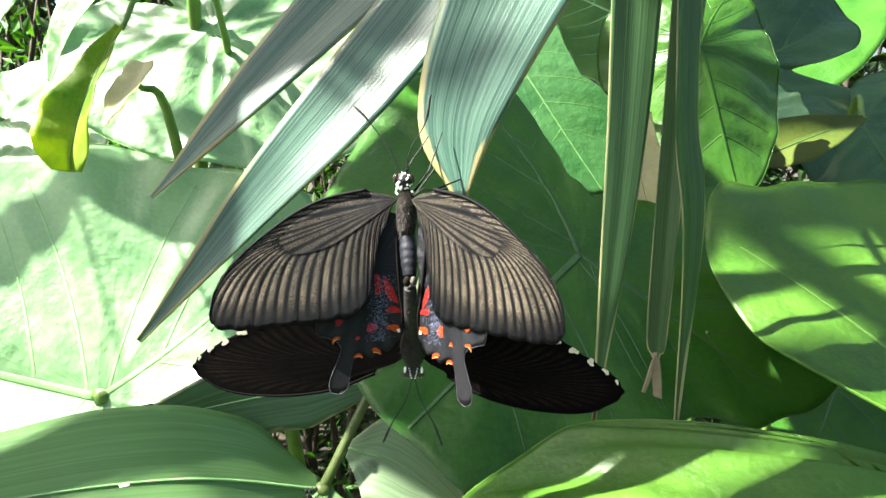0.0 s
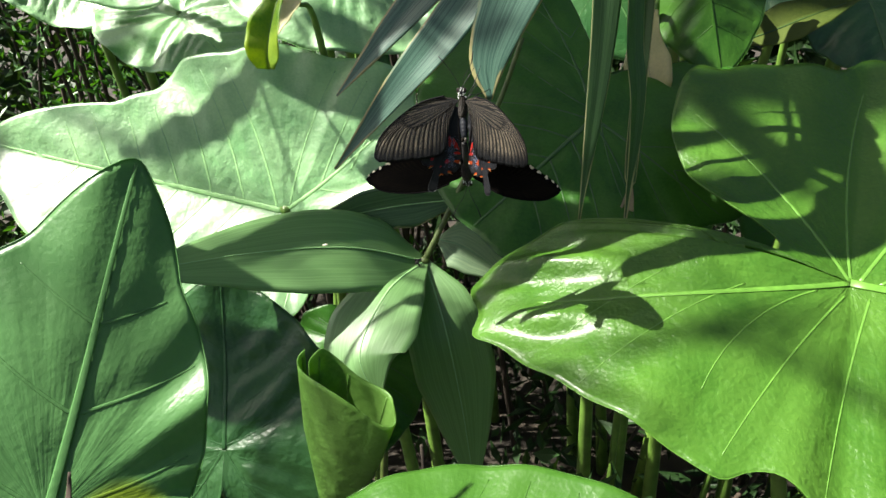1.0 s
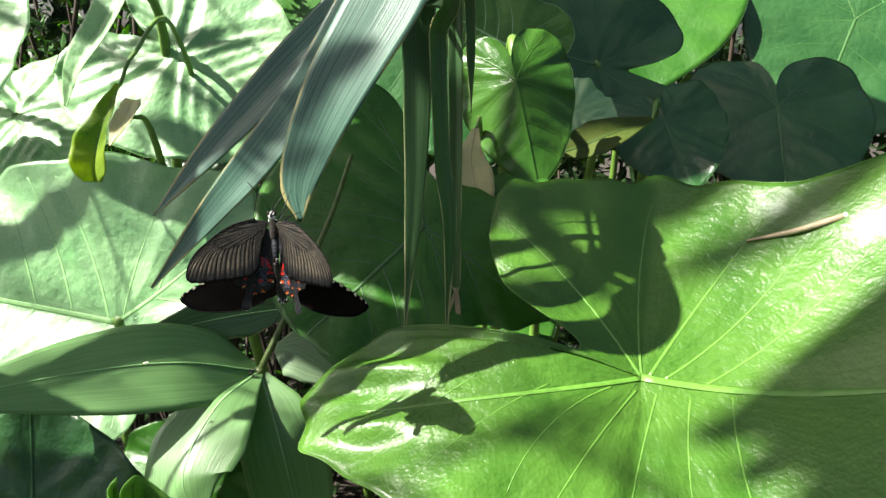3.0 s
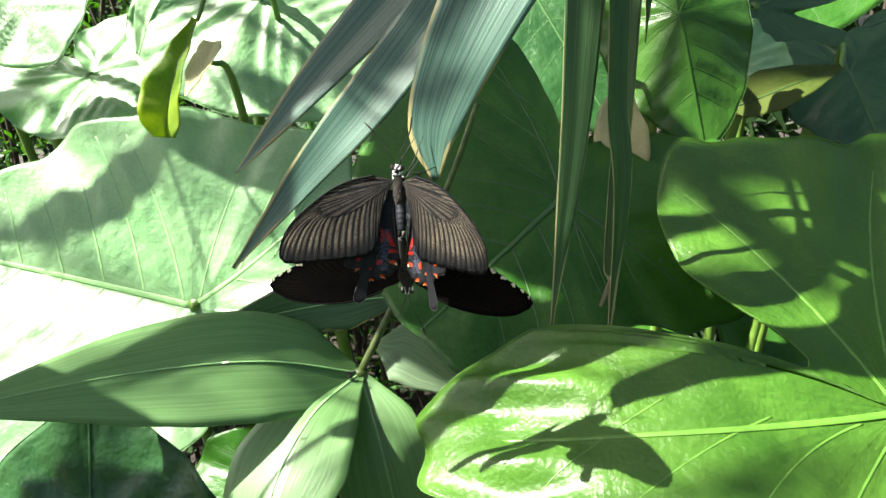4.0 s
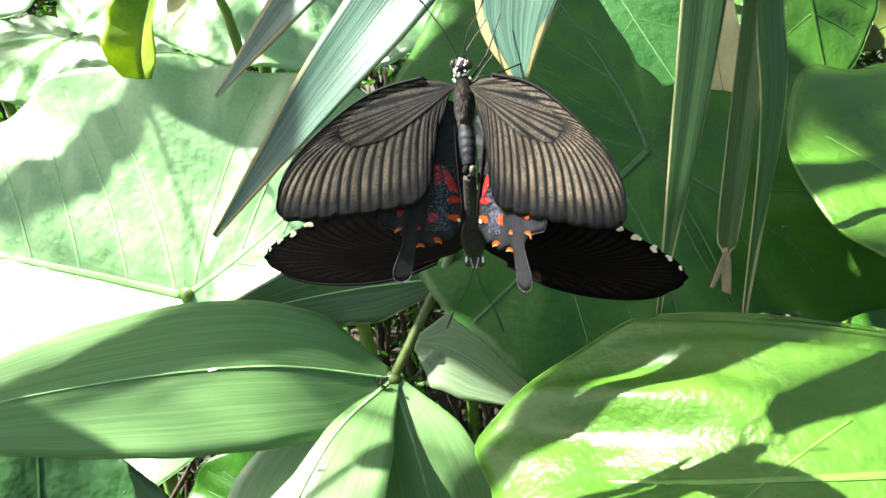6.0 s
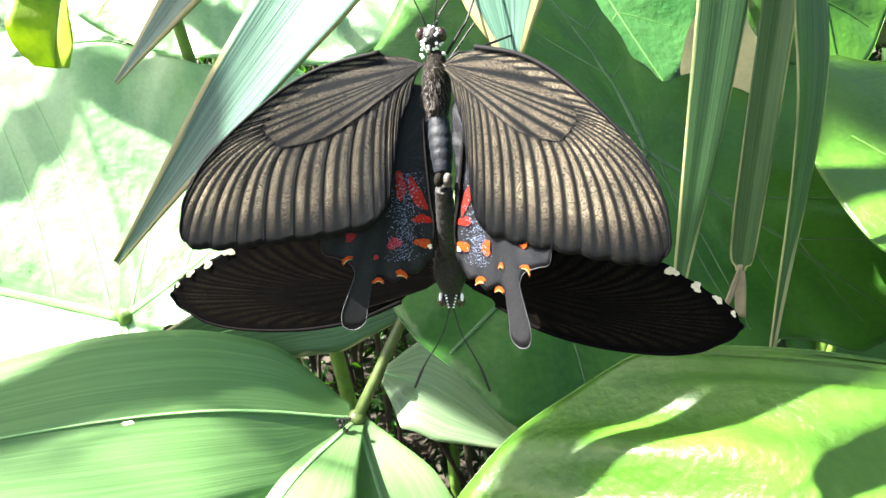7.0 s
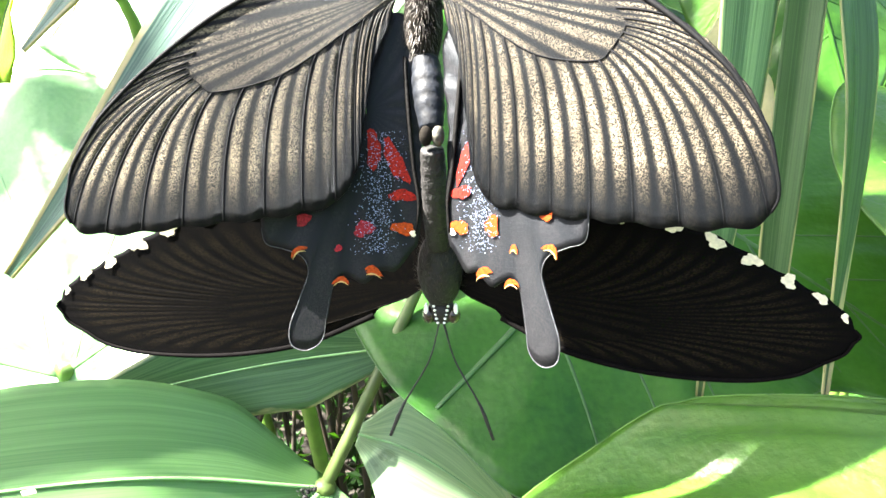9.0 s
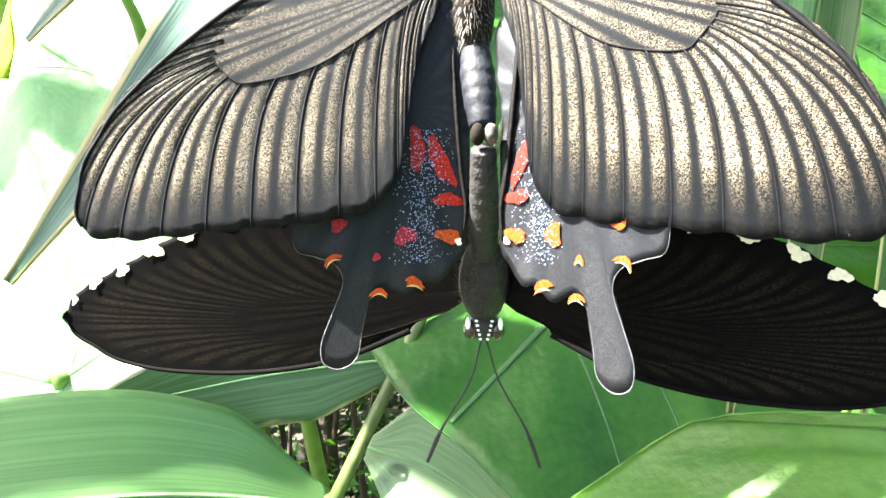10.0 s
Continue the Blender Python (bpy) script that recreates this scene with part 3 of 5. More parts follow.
# ---- elephant ear leaves ----
heart_leaf((0.1745, 0.1637, 0.6861), (-0.132, -0.448, 0.884), (0.955, -0.297, -0.008),
           [(-177.5, 0.151), (-173, 0.166), (-165, 0.188), (-159, 0.178), (-155, 0.186), (-151, 0.17), (-139, 0.149), (-126, 0.135),
            (-116, 0.13), (-108, 0.129), (-107, 0.118), (-101, 0.112), (-94, 0.118), (-87, 0.128), (-70, 0.15), (-45, 0.19), (-20, 0.26), (0, 0.34),
            (20, 0.28), (44, 0.205), (59, 0.158), (80, 0.155), (90, 0.163), (96, 0.145), (101, 0.146), (114, 0.151), (121, 0.149), (125, 0.16),
            (132, 0.148), (144, 0.119), (150, 0.1), (154, 0.092), (158, 0.078), (160.5, 0.064), (162, 0.05), (165, 0.037), (171, 0.031), (177, 0.0305), (181.4, 0.0426), (183.2, 0.06),
            (181, 0.0655), (178.2, 0.0695), (177.6, 0.08), (177.4, 0.0934), (178, 0.1134), (179, 0.136)],
           LEAF_LIME, VEIN_LIME, "large bright green elephant ear leaf, sunlit and glossy", bend=(-2.02, 0.617, -0.31, 0, -0.36, 0), rise=2.5, ruffle=0.0022,
           seed=4, around=360, rings=40, quilt=0.0034, waves=11,
           courses=((0, 0, 215, 186, 0.15, 0.8), (-0.0143, -0.0123, 223, 262, 0.085, 0.3), (-0.002, -0.0087, 244, 253, 0.11, 0.33), (0.0083, -0.0074, 260, 266, 0.11, 0.33), (0.0247, -0.0074, 266, 287, 0.11, 0.33),
                    (-0.0452, -0.0228, 223, 242, 0.095, 0.28), (-0.0822, -0.0266, 228, 236, 0.07, 0.25), (0, 0, 128, 141, 0.125, 0.55), (0, 0, 97, 82, 0.14, 0.5), (0.004, 0.002, 67, 57, 0.13, 0.5),
                    (0.012, 0.002, 46, 60, 0.12, 0.42), (0.045, -0.004, 270, 292, 0.1, 0.4), (0.03, 0, 40, 52, 0.12, 0.4)),
           crease=(0.0034, 0.030, -0.095), root=(0.32, 0.30, 0.0))
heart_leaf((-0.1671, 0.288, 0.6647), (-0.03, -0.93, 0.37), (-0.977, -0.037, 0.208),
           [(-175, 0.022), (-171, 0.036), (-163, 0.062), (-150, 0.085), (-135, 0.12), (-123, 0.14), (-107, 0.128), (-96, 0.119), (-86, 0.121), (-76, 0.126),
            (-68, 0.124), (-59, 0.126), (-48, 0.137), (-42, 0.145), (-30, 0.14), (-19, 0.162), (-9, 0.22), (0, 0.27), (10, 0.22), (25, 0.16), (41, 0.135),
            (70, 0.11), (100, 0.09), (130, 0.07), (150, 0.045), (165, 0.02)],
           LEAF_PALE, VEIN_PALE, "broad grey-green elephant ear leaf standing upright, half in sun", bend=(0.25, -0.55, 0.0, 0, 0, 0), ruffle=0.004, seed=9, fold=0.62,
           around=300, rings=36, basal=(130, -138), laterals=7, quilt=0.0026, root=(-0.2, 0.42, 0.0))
heart_leaf((0.057, 0.2882, 0.7371), (0.048, -0.607, 0.793), (-0.641, -0.628, -0.4415),
           [(-172, 0.055), (-157, 0.036), (-141, 0.053), (-134, 0.101), (-129, 0.135), (-125, 0.149), (-119, 0.157), (-105, 0.15), (-80, 0.125), (-45, 0.115),
            (-20, 0.112), (-5, 0.115), (2, 0.113), (15, 0.12), (35, 0.105), (58, 0.085), (65, 0.08), (73, 0.085), (76, 0.097), (85, 0.1), (90, 0.108),
            (120, 0.12), (150, 0.11), (172, 0.08)],
           LEAF_DARK, VEIN_DARK, "elephant ear leaf behind the butterflies, green shade put into its deep colour", bend=(0, 0, 0, 0, 0, 0), ruffle=0.002, seed=13,
           around=240, basal=(95, -128), quilt=0.0015, root=(0.1, 0.5, 0.0))
ROUND = [(-172, 0.5), (-160, 0.8), (-135, 1.0), (-110, 0.98), (-80, 0.93), (-50, 0.95), (-25, 1.08), (0, 1.3), (25, 1.08), (50, 0.95), (80, 0.93), (110, 0.98), (135, 1.0),
         (160, 0.8), (172, 0.5), (180, 0.25)]


def sized(k, wide=1.0):
    return [(a, k * r * (1 + (wide - 1) * abs(math.sin(math.radians(a))))) for a, r in ROUND]


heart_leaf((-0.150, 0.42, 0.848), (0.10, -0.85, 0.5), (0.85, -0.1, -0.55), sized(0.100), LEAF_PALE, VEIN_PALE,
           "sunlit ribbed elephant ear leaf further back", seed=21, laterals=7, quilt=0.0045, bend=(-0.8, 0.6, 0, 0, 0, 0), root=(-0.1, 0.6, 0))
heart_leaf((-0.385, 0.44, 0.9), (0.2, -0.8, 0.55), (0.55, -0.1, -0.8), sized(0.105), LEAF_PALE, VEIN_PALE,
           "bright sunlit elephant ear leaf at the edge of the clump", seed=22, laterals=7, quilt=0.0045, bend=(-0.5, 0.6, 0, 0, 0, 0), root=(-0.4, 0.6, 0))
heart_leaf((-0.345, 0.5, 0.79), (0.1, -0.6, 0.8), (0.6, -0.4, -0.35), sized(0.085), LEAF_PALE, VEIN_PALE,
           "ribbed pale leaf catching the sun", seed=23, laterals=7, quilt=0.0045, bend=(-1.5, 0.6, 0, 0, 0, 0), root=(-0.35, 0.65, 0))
heart_leaf((0.124, 0.35, 0.834), (-0.1, -0.93, 0.36), (0.2, -0.35, -0.9), sized(0.064, 0.75), LEAF_FRONT, LEAF_FRONT,
           "green leaf draped over its stalk, lit from the side", seed=24, bend=(-2.0, -4.0, 0, -0.35, 0, 0), ruffle=0.002, root=(0.14, 0.55, 0))
heart_leaf((0.225, 0.52, 0.845), (0.0, -0.75, 0.65), (-0.7, -0.1, 0.25), sized(0.11), LEAF_BLUE, VEIN_DARK, "blue-green leaf at the back, deep shade put into its colour", seed=25, root=(0.2, 0.7, 0))
heart_leaf((0.133, 0.47, 0.858), (-0.1, -0.85, 0.5), (-0.6, -0.1, 0.5), sized(0.06), LEAF_FAR, VEIN_PALE, "mid-green leaf with clear veins in broken light", seed=35, root=(0.15, 0.65, 0))
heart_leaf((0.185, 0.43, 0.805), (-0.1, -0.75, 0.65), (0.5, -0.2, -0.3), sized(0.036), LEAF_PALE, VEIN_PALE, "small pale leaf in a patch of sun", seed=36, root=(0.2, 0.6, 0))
heart_leaf((0.275, 0.45, 0.795), (-0.1, -0.7, 0.7), (0.1, -0.5, -0.6), sized(0.06), LEAF_BLUE, VEIN_DARK, "small heart-shaped leaf, shade put into its dark green", seed=26, bend=(-2, -1, 0, 0, 0, 0), root=(0.3, 0.6, 0))
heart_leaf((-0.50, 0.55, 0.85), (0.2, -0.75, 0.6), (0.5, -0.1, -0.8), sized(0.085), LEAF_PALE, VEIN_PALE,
           "pale leaf at the edge, full sun partly put into its colour", seed=41, laterals=7, quilt=0.004, bend=(-0.5, 0.6, 0, 0, 0, 0), root=(-0.5, 0.7, 0))
browned = thing("folded_leaf", (0.26, 0.6, 0.0), "folded yellow-brown leaf with ribs in the shade", "leaf")
ribbon("blade", [(0.1615, 0.385, 0.7731), (0.1869, 0.39, 0.7808), (0.2121, 0.395, 0.7905), (0.2493, 0.41, 0.8014)], 0.034, (-0.15, -0.7, 0.6), LEAF_OLIVE, browned, (0.21, 0.39, 0.79), fold=0.3, profile=(0.1, 0.8, 1, 0.7, 0.1), rib=(VEIN_DARK, 0.001))
tube("stalk", spline([(0.2493, 0.41, 0.8014), (0.268, 0.46, 0.79), (0.29, 0.56, 0.5), (0.26, 0.6, 0)], 20), [0.0015, 0.003, 0.005], STALK, browned, (0.21, 0.39, 0.79))
for k in range(1, 6):
    f = k / 6
    c = np.array((0.1615, 0.385, 0.7731)) * (1 - f) + np.array((0.2493, 0.41, 0.8014)) * f
    tube("rib", spline([c, c + np.array((-0.004, -0.004, -0.009)), c + np.array((-0.011, -0.006, -0.014))], 8), [0.0005, 0.0003], VEIN_DARK, browned, (0.21, 0.39, 0.79), sides=5)
heart_leaf((0.43, 0.55, 0.80), (-0.2, -0.7, 0.7), (-0.1, -0.5, -0.6), sized(0.1), LEAF_BLUE, VEIN_DARK, "broad leaf in the corner, shade put into its dark green", seed=27, bend=(-1, -1, 0, 0, 0, 0), root=(0.45, 0.7, 0))
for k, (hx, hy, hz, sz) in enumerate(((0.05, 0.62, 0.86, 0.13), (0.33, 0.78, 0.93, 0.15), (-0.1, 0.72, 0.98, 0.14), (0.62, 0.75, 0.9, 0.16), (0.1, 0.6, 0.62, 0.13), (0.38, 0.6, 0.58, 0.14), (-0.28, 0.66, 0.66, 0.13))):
    heart_leaf((hx, hy, hz), (0.1 * (-1) ** k, -0.8, 0.6), (0.4 * (-1) ** k, -0.3, -0.8), sized(sz), LEAF_DARK if k % 3 else LEAF_BLUE, VEIN_DARK, "elephant ear leaf at the back of the clump, shade put into its green", seed=50 + k,
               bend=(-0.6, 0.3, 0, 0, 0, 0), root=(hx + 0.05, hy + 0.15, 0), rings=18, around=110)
near_leaf = heart_leaf((-0.0868, -0.0415, 0.7164), (0.45, -0.66, 0.6), (0.08, 0.55, 0.8), [(-176, 0.012), (-160, 0.016), (-130, 0.0205), (-100.7, 0.0276), (-72.2, 0.0337), (-48.7, 0.0417), (-31.3, 0.0525), (-16.5, 0.0632), (0, 0.0948), (17.5, 0.071), (34.9, 0.0649),
            (57.1, 0.0556), (84, 0.0472), (111.3, 0.0387), (139, 0.026), (160, 0.018), (176, 0.012)],
           LEAF_MID, LEAF_MID,
           "large grey-green leaf close to the path, torn and yellowing below", seed=28, quilt=0.0009, laterals=3, bend=(-0.5, -2.0, 0, 0, 0, 0), root=(-0.2, -0.1, 0))
ribbon("torn_edge", [(-0.0835, -0.0338, 0.7248), (-0.0824, -0.0378, 0.7200), (-0.0814, -0.0438, 0.7160), (-0.0784, -0.0478, 0.7120)], 0.0014, (0.45, -0.66, 0.6), BARK, near_leaf, (-0.096, -0.030, 0.736), rows=14, cols=5, wave=0.0003, label="brown torn slit")
heart_leaf((0.004, -0.02, 0.654), (-0.05, -0.35, 0.93), (0.8, 0.5, -0.05), sized(0.065), LEAF_FRONT, LEAF_FRONT,
           "glossy green leaf low in front", seed=29, quilt=0.0006, ruffle=0.0012, laterals=3, bend=(-1.5, -2.0, 0, 0, 0, 0), root=(-0.05, -0.05, 0))
heart_leaf((-0.1498, 0.13, 0.578), (0.05, -0.86, 0.5), (-0.1, 0.4, 0.9), sized(0.078, 1.1), LEAF_BLUE, LEAF_BLUE, "large dark leaf drooping below the long blade", seed=31, bend=(-1, -0.6, 0, 0, 0, 0), ruffle=0.004, quilt=0.002, root=(-0.16, 0.2, 0))
heart_leaf((-0.085, 0.2, 0.60), (0.0, -0.8, 0.6), (0.2, -0.4, -0.8), sized(0.05), LEAF_DARK, VEIN_DARK, "dark leaf half hidden under the blades", seed=32, root=(-0.05, 0.3, 0))

# ---- broad-bladed stem plant ----
NODE = np.array((-0.0458, 0.2234, 0.6609))
stem_plant = thing("broad_bladed_plant", (-0.09, 0.2, 0.0), "upright olive stem with broad pointed blades at its joint", "plant")
tube("stem", spline([(-0.09, 0.2, 0), (-0.085, 0.21, 0.4), (-0.066, 0.212, 0.62), NODE, (-0.036, 0.2317, 0.681), (-0.0261, 0.24, 0.7014), (-0.004, 0.262, 0.75), (0.01, 0.275, 0.79)], 40), [0.004, 0.0024, 0.0019, 0.0018, 0.0014], STEM, stem_plant, NODE, sides=10)
ball("joint", NODE, (0.0034, 0.0034, 0.0028), STEM, stem_plant, NODE)
RIBP = (VEIN_PALE, 0.0009)
ribbon("blade", [NODE, (-0.085, 0.195, 0.681), (-0.1355, 0.168, 0.687), (-0.1888, 0.13, 0.6898)], 0.057, (0.0, -0.62, 0.76), GINGER, stem_plant, NODE, fold=-0.1, profile=(0.12, 0.85, 1, 0.98, 0.8, 0.45, 0.03), rib=RIBP)
ribbon("blade", [NODE, (-0.061, 0.186, 0.658), (-0.070, 0.152, 0.637), (-0.058, 0.139, 0.616)], 0.058, (-0.2, -0.7, 0.7), GINGER, stem_plant, NODE, fold=-0.16, profile=(0.1, 0.7, 1, 0.8, 0.05), rib=RIBP)
ribbon("blade", [NODE, (-0.03, 0.195, 0.635), (-0.018, 0.18, 0.59), (-0.007, 0.165, 0.53)], 0.05, (0.1, -0.85, 0.5), GINGER, stem_plant, NODE, fold=-0.1, profile=(0.1, 0.75, 1, 1, 0.6, 0.05), rib=RIBP)
# back blade: its shade is put in with the darker hanging-palm green
ribbon("blade", [(-0.028, 0.245, 0.695), (-0.07, 0.24, 0.69), (-0.125, 0.23, 0.68)], 0.03, (0.0, -0.97, 0.22), BLADE_HANG_AND_SHADED, stem_plant, NODE, fold=0.1, profile=(0.3, 1, 0.9, 0.05), rib=RIBP)
ribbon("blade", [(-0.0379, 0.236, 0.6708), (-0.02, 0.232, 0.667), (0.006, 0.228, 0.651)], 0.032, (0.0, -0.85, 0.5), GINGER_GREY, stem_plant, NODE, fold=0.15, profile=(0.2, 1, 0.9, 0.25), rib=RIBP)

# ---- palm frond ----
CROWN = np.array((-0.05, 0.295, 1.09))
palm = thing("palm_frond", (-1.45, 0.9, 0.0), "drooping palm frond with long grey-green blades, dry at the tips", "palm")
tube("stalk", spline([(-1.45, 0.9, 0), (-1.42, 0.85, 0.9), (-1.1, 0.4, 1.75), (-0.66, 0.20, 1.80), (-0.28, 0.27, 1.37), CROWN], 50), [0.012, 0.008, 0.004, 0.003], STALK, palm, CROWN, sides=10)
ribbon("blade", [CROWN, (0.020, 0.250, 0.96), (0.036, 0.216, 0.915), (0.032, 0.198, 0.892), (0.018, 0.188, 0.872), (-0.010, 0.182, 0.844), (-0.045, 0.173, 0.808), (-0.0746, 0.166, 0.776)], 0.022, (-0.15, -0.9, 0.4), BLADE, palm, CROWN, fold=0.15, profile=(0.06, 0.1, 0.14, 0.2, 0.35, 0.75, 1, 1, 1, 1, 0.9, 0.7, 0.4, 0.03), wave=0.0004)
ribbon("blade", [CROWN, (0.016, 0.240, 0.95), (0.030, 0.204, 0.902), (0.023, 0.185, 0.873), (0.0083, 0.176, 0.8447), (-0.019, 0.167, 0.808), (-0.048, 0.161, 0.775), (-0.0757, 0.1566, 0.7417)], 0.0205, (-0.1, -0.9, 0.4), BLADE, palm, CROWN, fold=0.12, profile=(0.06, 0.1, 0.14, 0.2, 0.35, 0.75, 1, 1, 1, 1, 0.9, 0.65, 0.35, 0.03), wave=0.0004, seed=2)
ribbon("blade", [CROWN, (0.026, 0.246, 0.97), (0.050, 0.208, 0.925), (0.050, 0.184, 0.90), (0.042, 0.166, 0.878), (0.017, 0.154, 0.835), (0.002, 0.148, 0.80), (0.002, 0.143, 0.7795)], 0.036, (-0.2, -0.9, 0.35), BLADE, palm, CROWN, fold=0.05, profile=(0.06, 0.1, 0.15, 0.25, 0.5, 0.9, 1, 1, 0.9, 0.75, 0.6, 0.4, 0.05), wave=0.0003, seed=3)
ribbon("hanging_blade", [CROWN, (0.058, 0.21, 0.9), (0.0549, 0.215, 0.8816), (0.053, 0.208, 0.79), (0.0471, 0.2, 0.7022)], 0.0185, (0.0, -1, 0.1), BLADE_HANG_AND_SHADED, palm, CROWN, fold=0.1, profile=(0.3, 0.9, 1, 1, 0.8, 0.5, 0.04), wave=0.0005, seed=4)
ribbon("hanging_blade", [CROWN, (0.062, 0.2, 0.905), (0.064, 0.202, 0.86), (0.067, 0.2, 0.80), (0.0712, 0.198, 0.765), (0.0709, 0.194, 0.702)], 0.0098, (0.3, -1, 0.1), BLADE_HANG_AND_SHADED, palm, CROWN, fold=0.35, profile=(0.3, 0.9, 1, 1, 1, 0.8, 0.04), wave=0.0006, seed=5, twist=20)
ribbon("hanging_blade", [CROWN, (0.074, 0.22, 0.905), (0.0745, 0.228, 0.8816), (0.0765, 0.234, 0.79), (0.0775, 0.237, 0.722), (0.0778, 0.2375, 0.710)], 0.0088, (-0.3, -1, 0.1), BLADE_HANG_AND_SHADED, palm, CROWN, fold=0.3, profile=(0.3, 0.9, 1, 1, 1, 0.8, 0.3), wave=0.0006, seed=6, twist=-20)
ribbon("hanging_blade", [CROWN, (0.075, 0.23, 0.915), (0.0822, 0.24, 0.8835), (0.084, 0.242, 0.85), (0.085, 0.243, 0.82)], 0.006, (0, -1, 0.1), BLADE_HANG_AND_SHADED, palm, CROWN, fold=0.3, profile=(0.3, 0.9, 1, 0.8, 0.03), wave=0.0004, seed=7)
ribbon("dry_tip", [(0.0775, 0.2372, 0.712), (0.0785, 0.237, 0.703), (0.0795, 0.2365, 0.694)], 0.0034, (-0.2, -1, 0.2), DRY, palm, CROWN, rows=10, cols=5, profile=(0.5, 1, 1, 0.9), label="dry tan broken leaf tip")
ribbon("dry_tip", [(0.0775, 0.2372, 0.711), (0.0755, 0.236, 0.703), (0.0735, 0.235, 0.697)], 0.002, (0.2, -1, 0.2), DRY, palm, CROWN, rows=10, cols=5, profile=(0.5, 1, 1, 0.7), label="dry tan broken leaf tip")

# ---- yellow and white curling leaves ----
ytop = thing("yellowing_leaf", (-0.2, 0.42, 0.0), "yellow-green curled young leaf hanging tip down", "leaf")
ribbon("blade", [(-0.1395, 0.287, 0.832), (-0.1449, 0.275, 0.8127), (-0.149, 0.268, 0.7971), (-0.1504, 0.262, 0.7824), (-0.1508, 0.26, 0.7734)], 0.023, (-0.35, -0.9, 0.2), LEAF_YELLOW, ytop, (-0.15, 0.26, 0.8),
       fold=0.8, twist=30, wave=0.0014, seed=3, profile=(0.12, 0.4, 0.75, 1, 0.95, 0.8, 0.45), rib=(STALK, 0.0006))
tube("stalk", spline([(-0.1395, 0.287, 0.831), (-0.134, 0.30, 0.85), (-0.13, 0.36, 0.87), (-0.15, 0.46, 0.75), (-0.18, 0.48, 0.4), (-0.2, 0.42, 0)], 34), [0.0011, 0.0016, 0.003, 0.006], STALK, ytop, (-0.15, 0.26, 0.8))
folded = thing("curled_leaf", (-0.17, 0.46, 0.0), "small pale leaf folded back, bleached by the sun", "leaf")
ribbon("blade", [(-0.1439, 0.315, 0.8201), (-0.1466, 0.31, 0.8116), (-0.1532, 0.305, 0.8014), (-0.158, 0.3, 0.7906)], 0.021, (-0.4, -0.8, 0.45), LEAF_TAN, folded, (-0.15, 0.31, 0.8), fold=0.25, profile=(0.7, 1, 0.85, 0.5, 0.1), wave=0.0008)
tube("stalk", spline([(-0.147, 0.311, 0.811), (-0.140, 0.335, 0.78), (-0.142, 0.40, 0.55), (-0.17, 0.46, 0)], 20), [0.0012, 0.0035, 0.005], STALK, folded, (-0.15, 0.31, 0.8))
tanned = thing("folded_leaf", (0.12, 0.48, 0.0), "pale underside of a leaf folded over, dry and creased", "leaf")
ribbon("blade", [(0.0939, 0.33, 0.8014), (0.0906, 0.325, 0.78), (0.0947, 0.32, 0.7584), (0.1009, 0.318, 0.7397)], 0.032, (-0.45, -0.85, 0.3), LEAF_TAN, tanned, (0.094, 0.325, 0.77), fold=0.2, profile=(0.15, 0.6, 1, 0.9, 0.3), wave=0.001, seed=5, rib=(DRY, 0.0005))
tube("stalk", spline([(0.0939, 0.33, 0.8014), (0.10, 0.36, 0.78), (0.115, 0.43, 0.5), (0.12, 0.48, 0)], 20), [0.001, 0.003, 0.005], STALK, tanned, (0.094, 0.325, 0.77))
wtop = thing("curled_leaf", (-0.25, 0.5, 0.0), "pale curled leaf bleached by the sun", "leaf")
ribbon("blade", [(-0.165, 0.37, 0.9), (-0.18, 0.36, 0.87), (-0.2, 0.352, 0.84), (-0.2113, 0.35, 0.8119)], 0.03, (-0.3, -0.9, 0.4), LEAF_PALE, wtop, (-0.2, 0.35, 0.85), fold=0.4, profile=(1, 0.9, 0.8, 0.5, 0.1))
tube("stalk", spline([(-0.165, 0.37, 0.9), (-0.16, 0.42, 0.85), (-0.2, 0.48, 0.5), (-0.25, 0.5, 0)], 24), [0.003, 0.006], STALK, wtop, (-0.2, 0.35, 0.85))


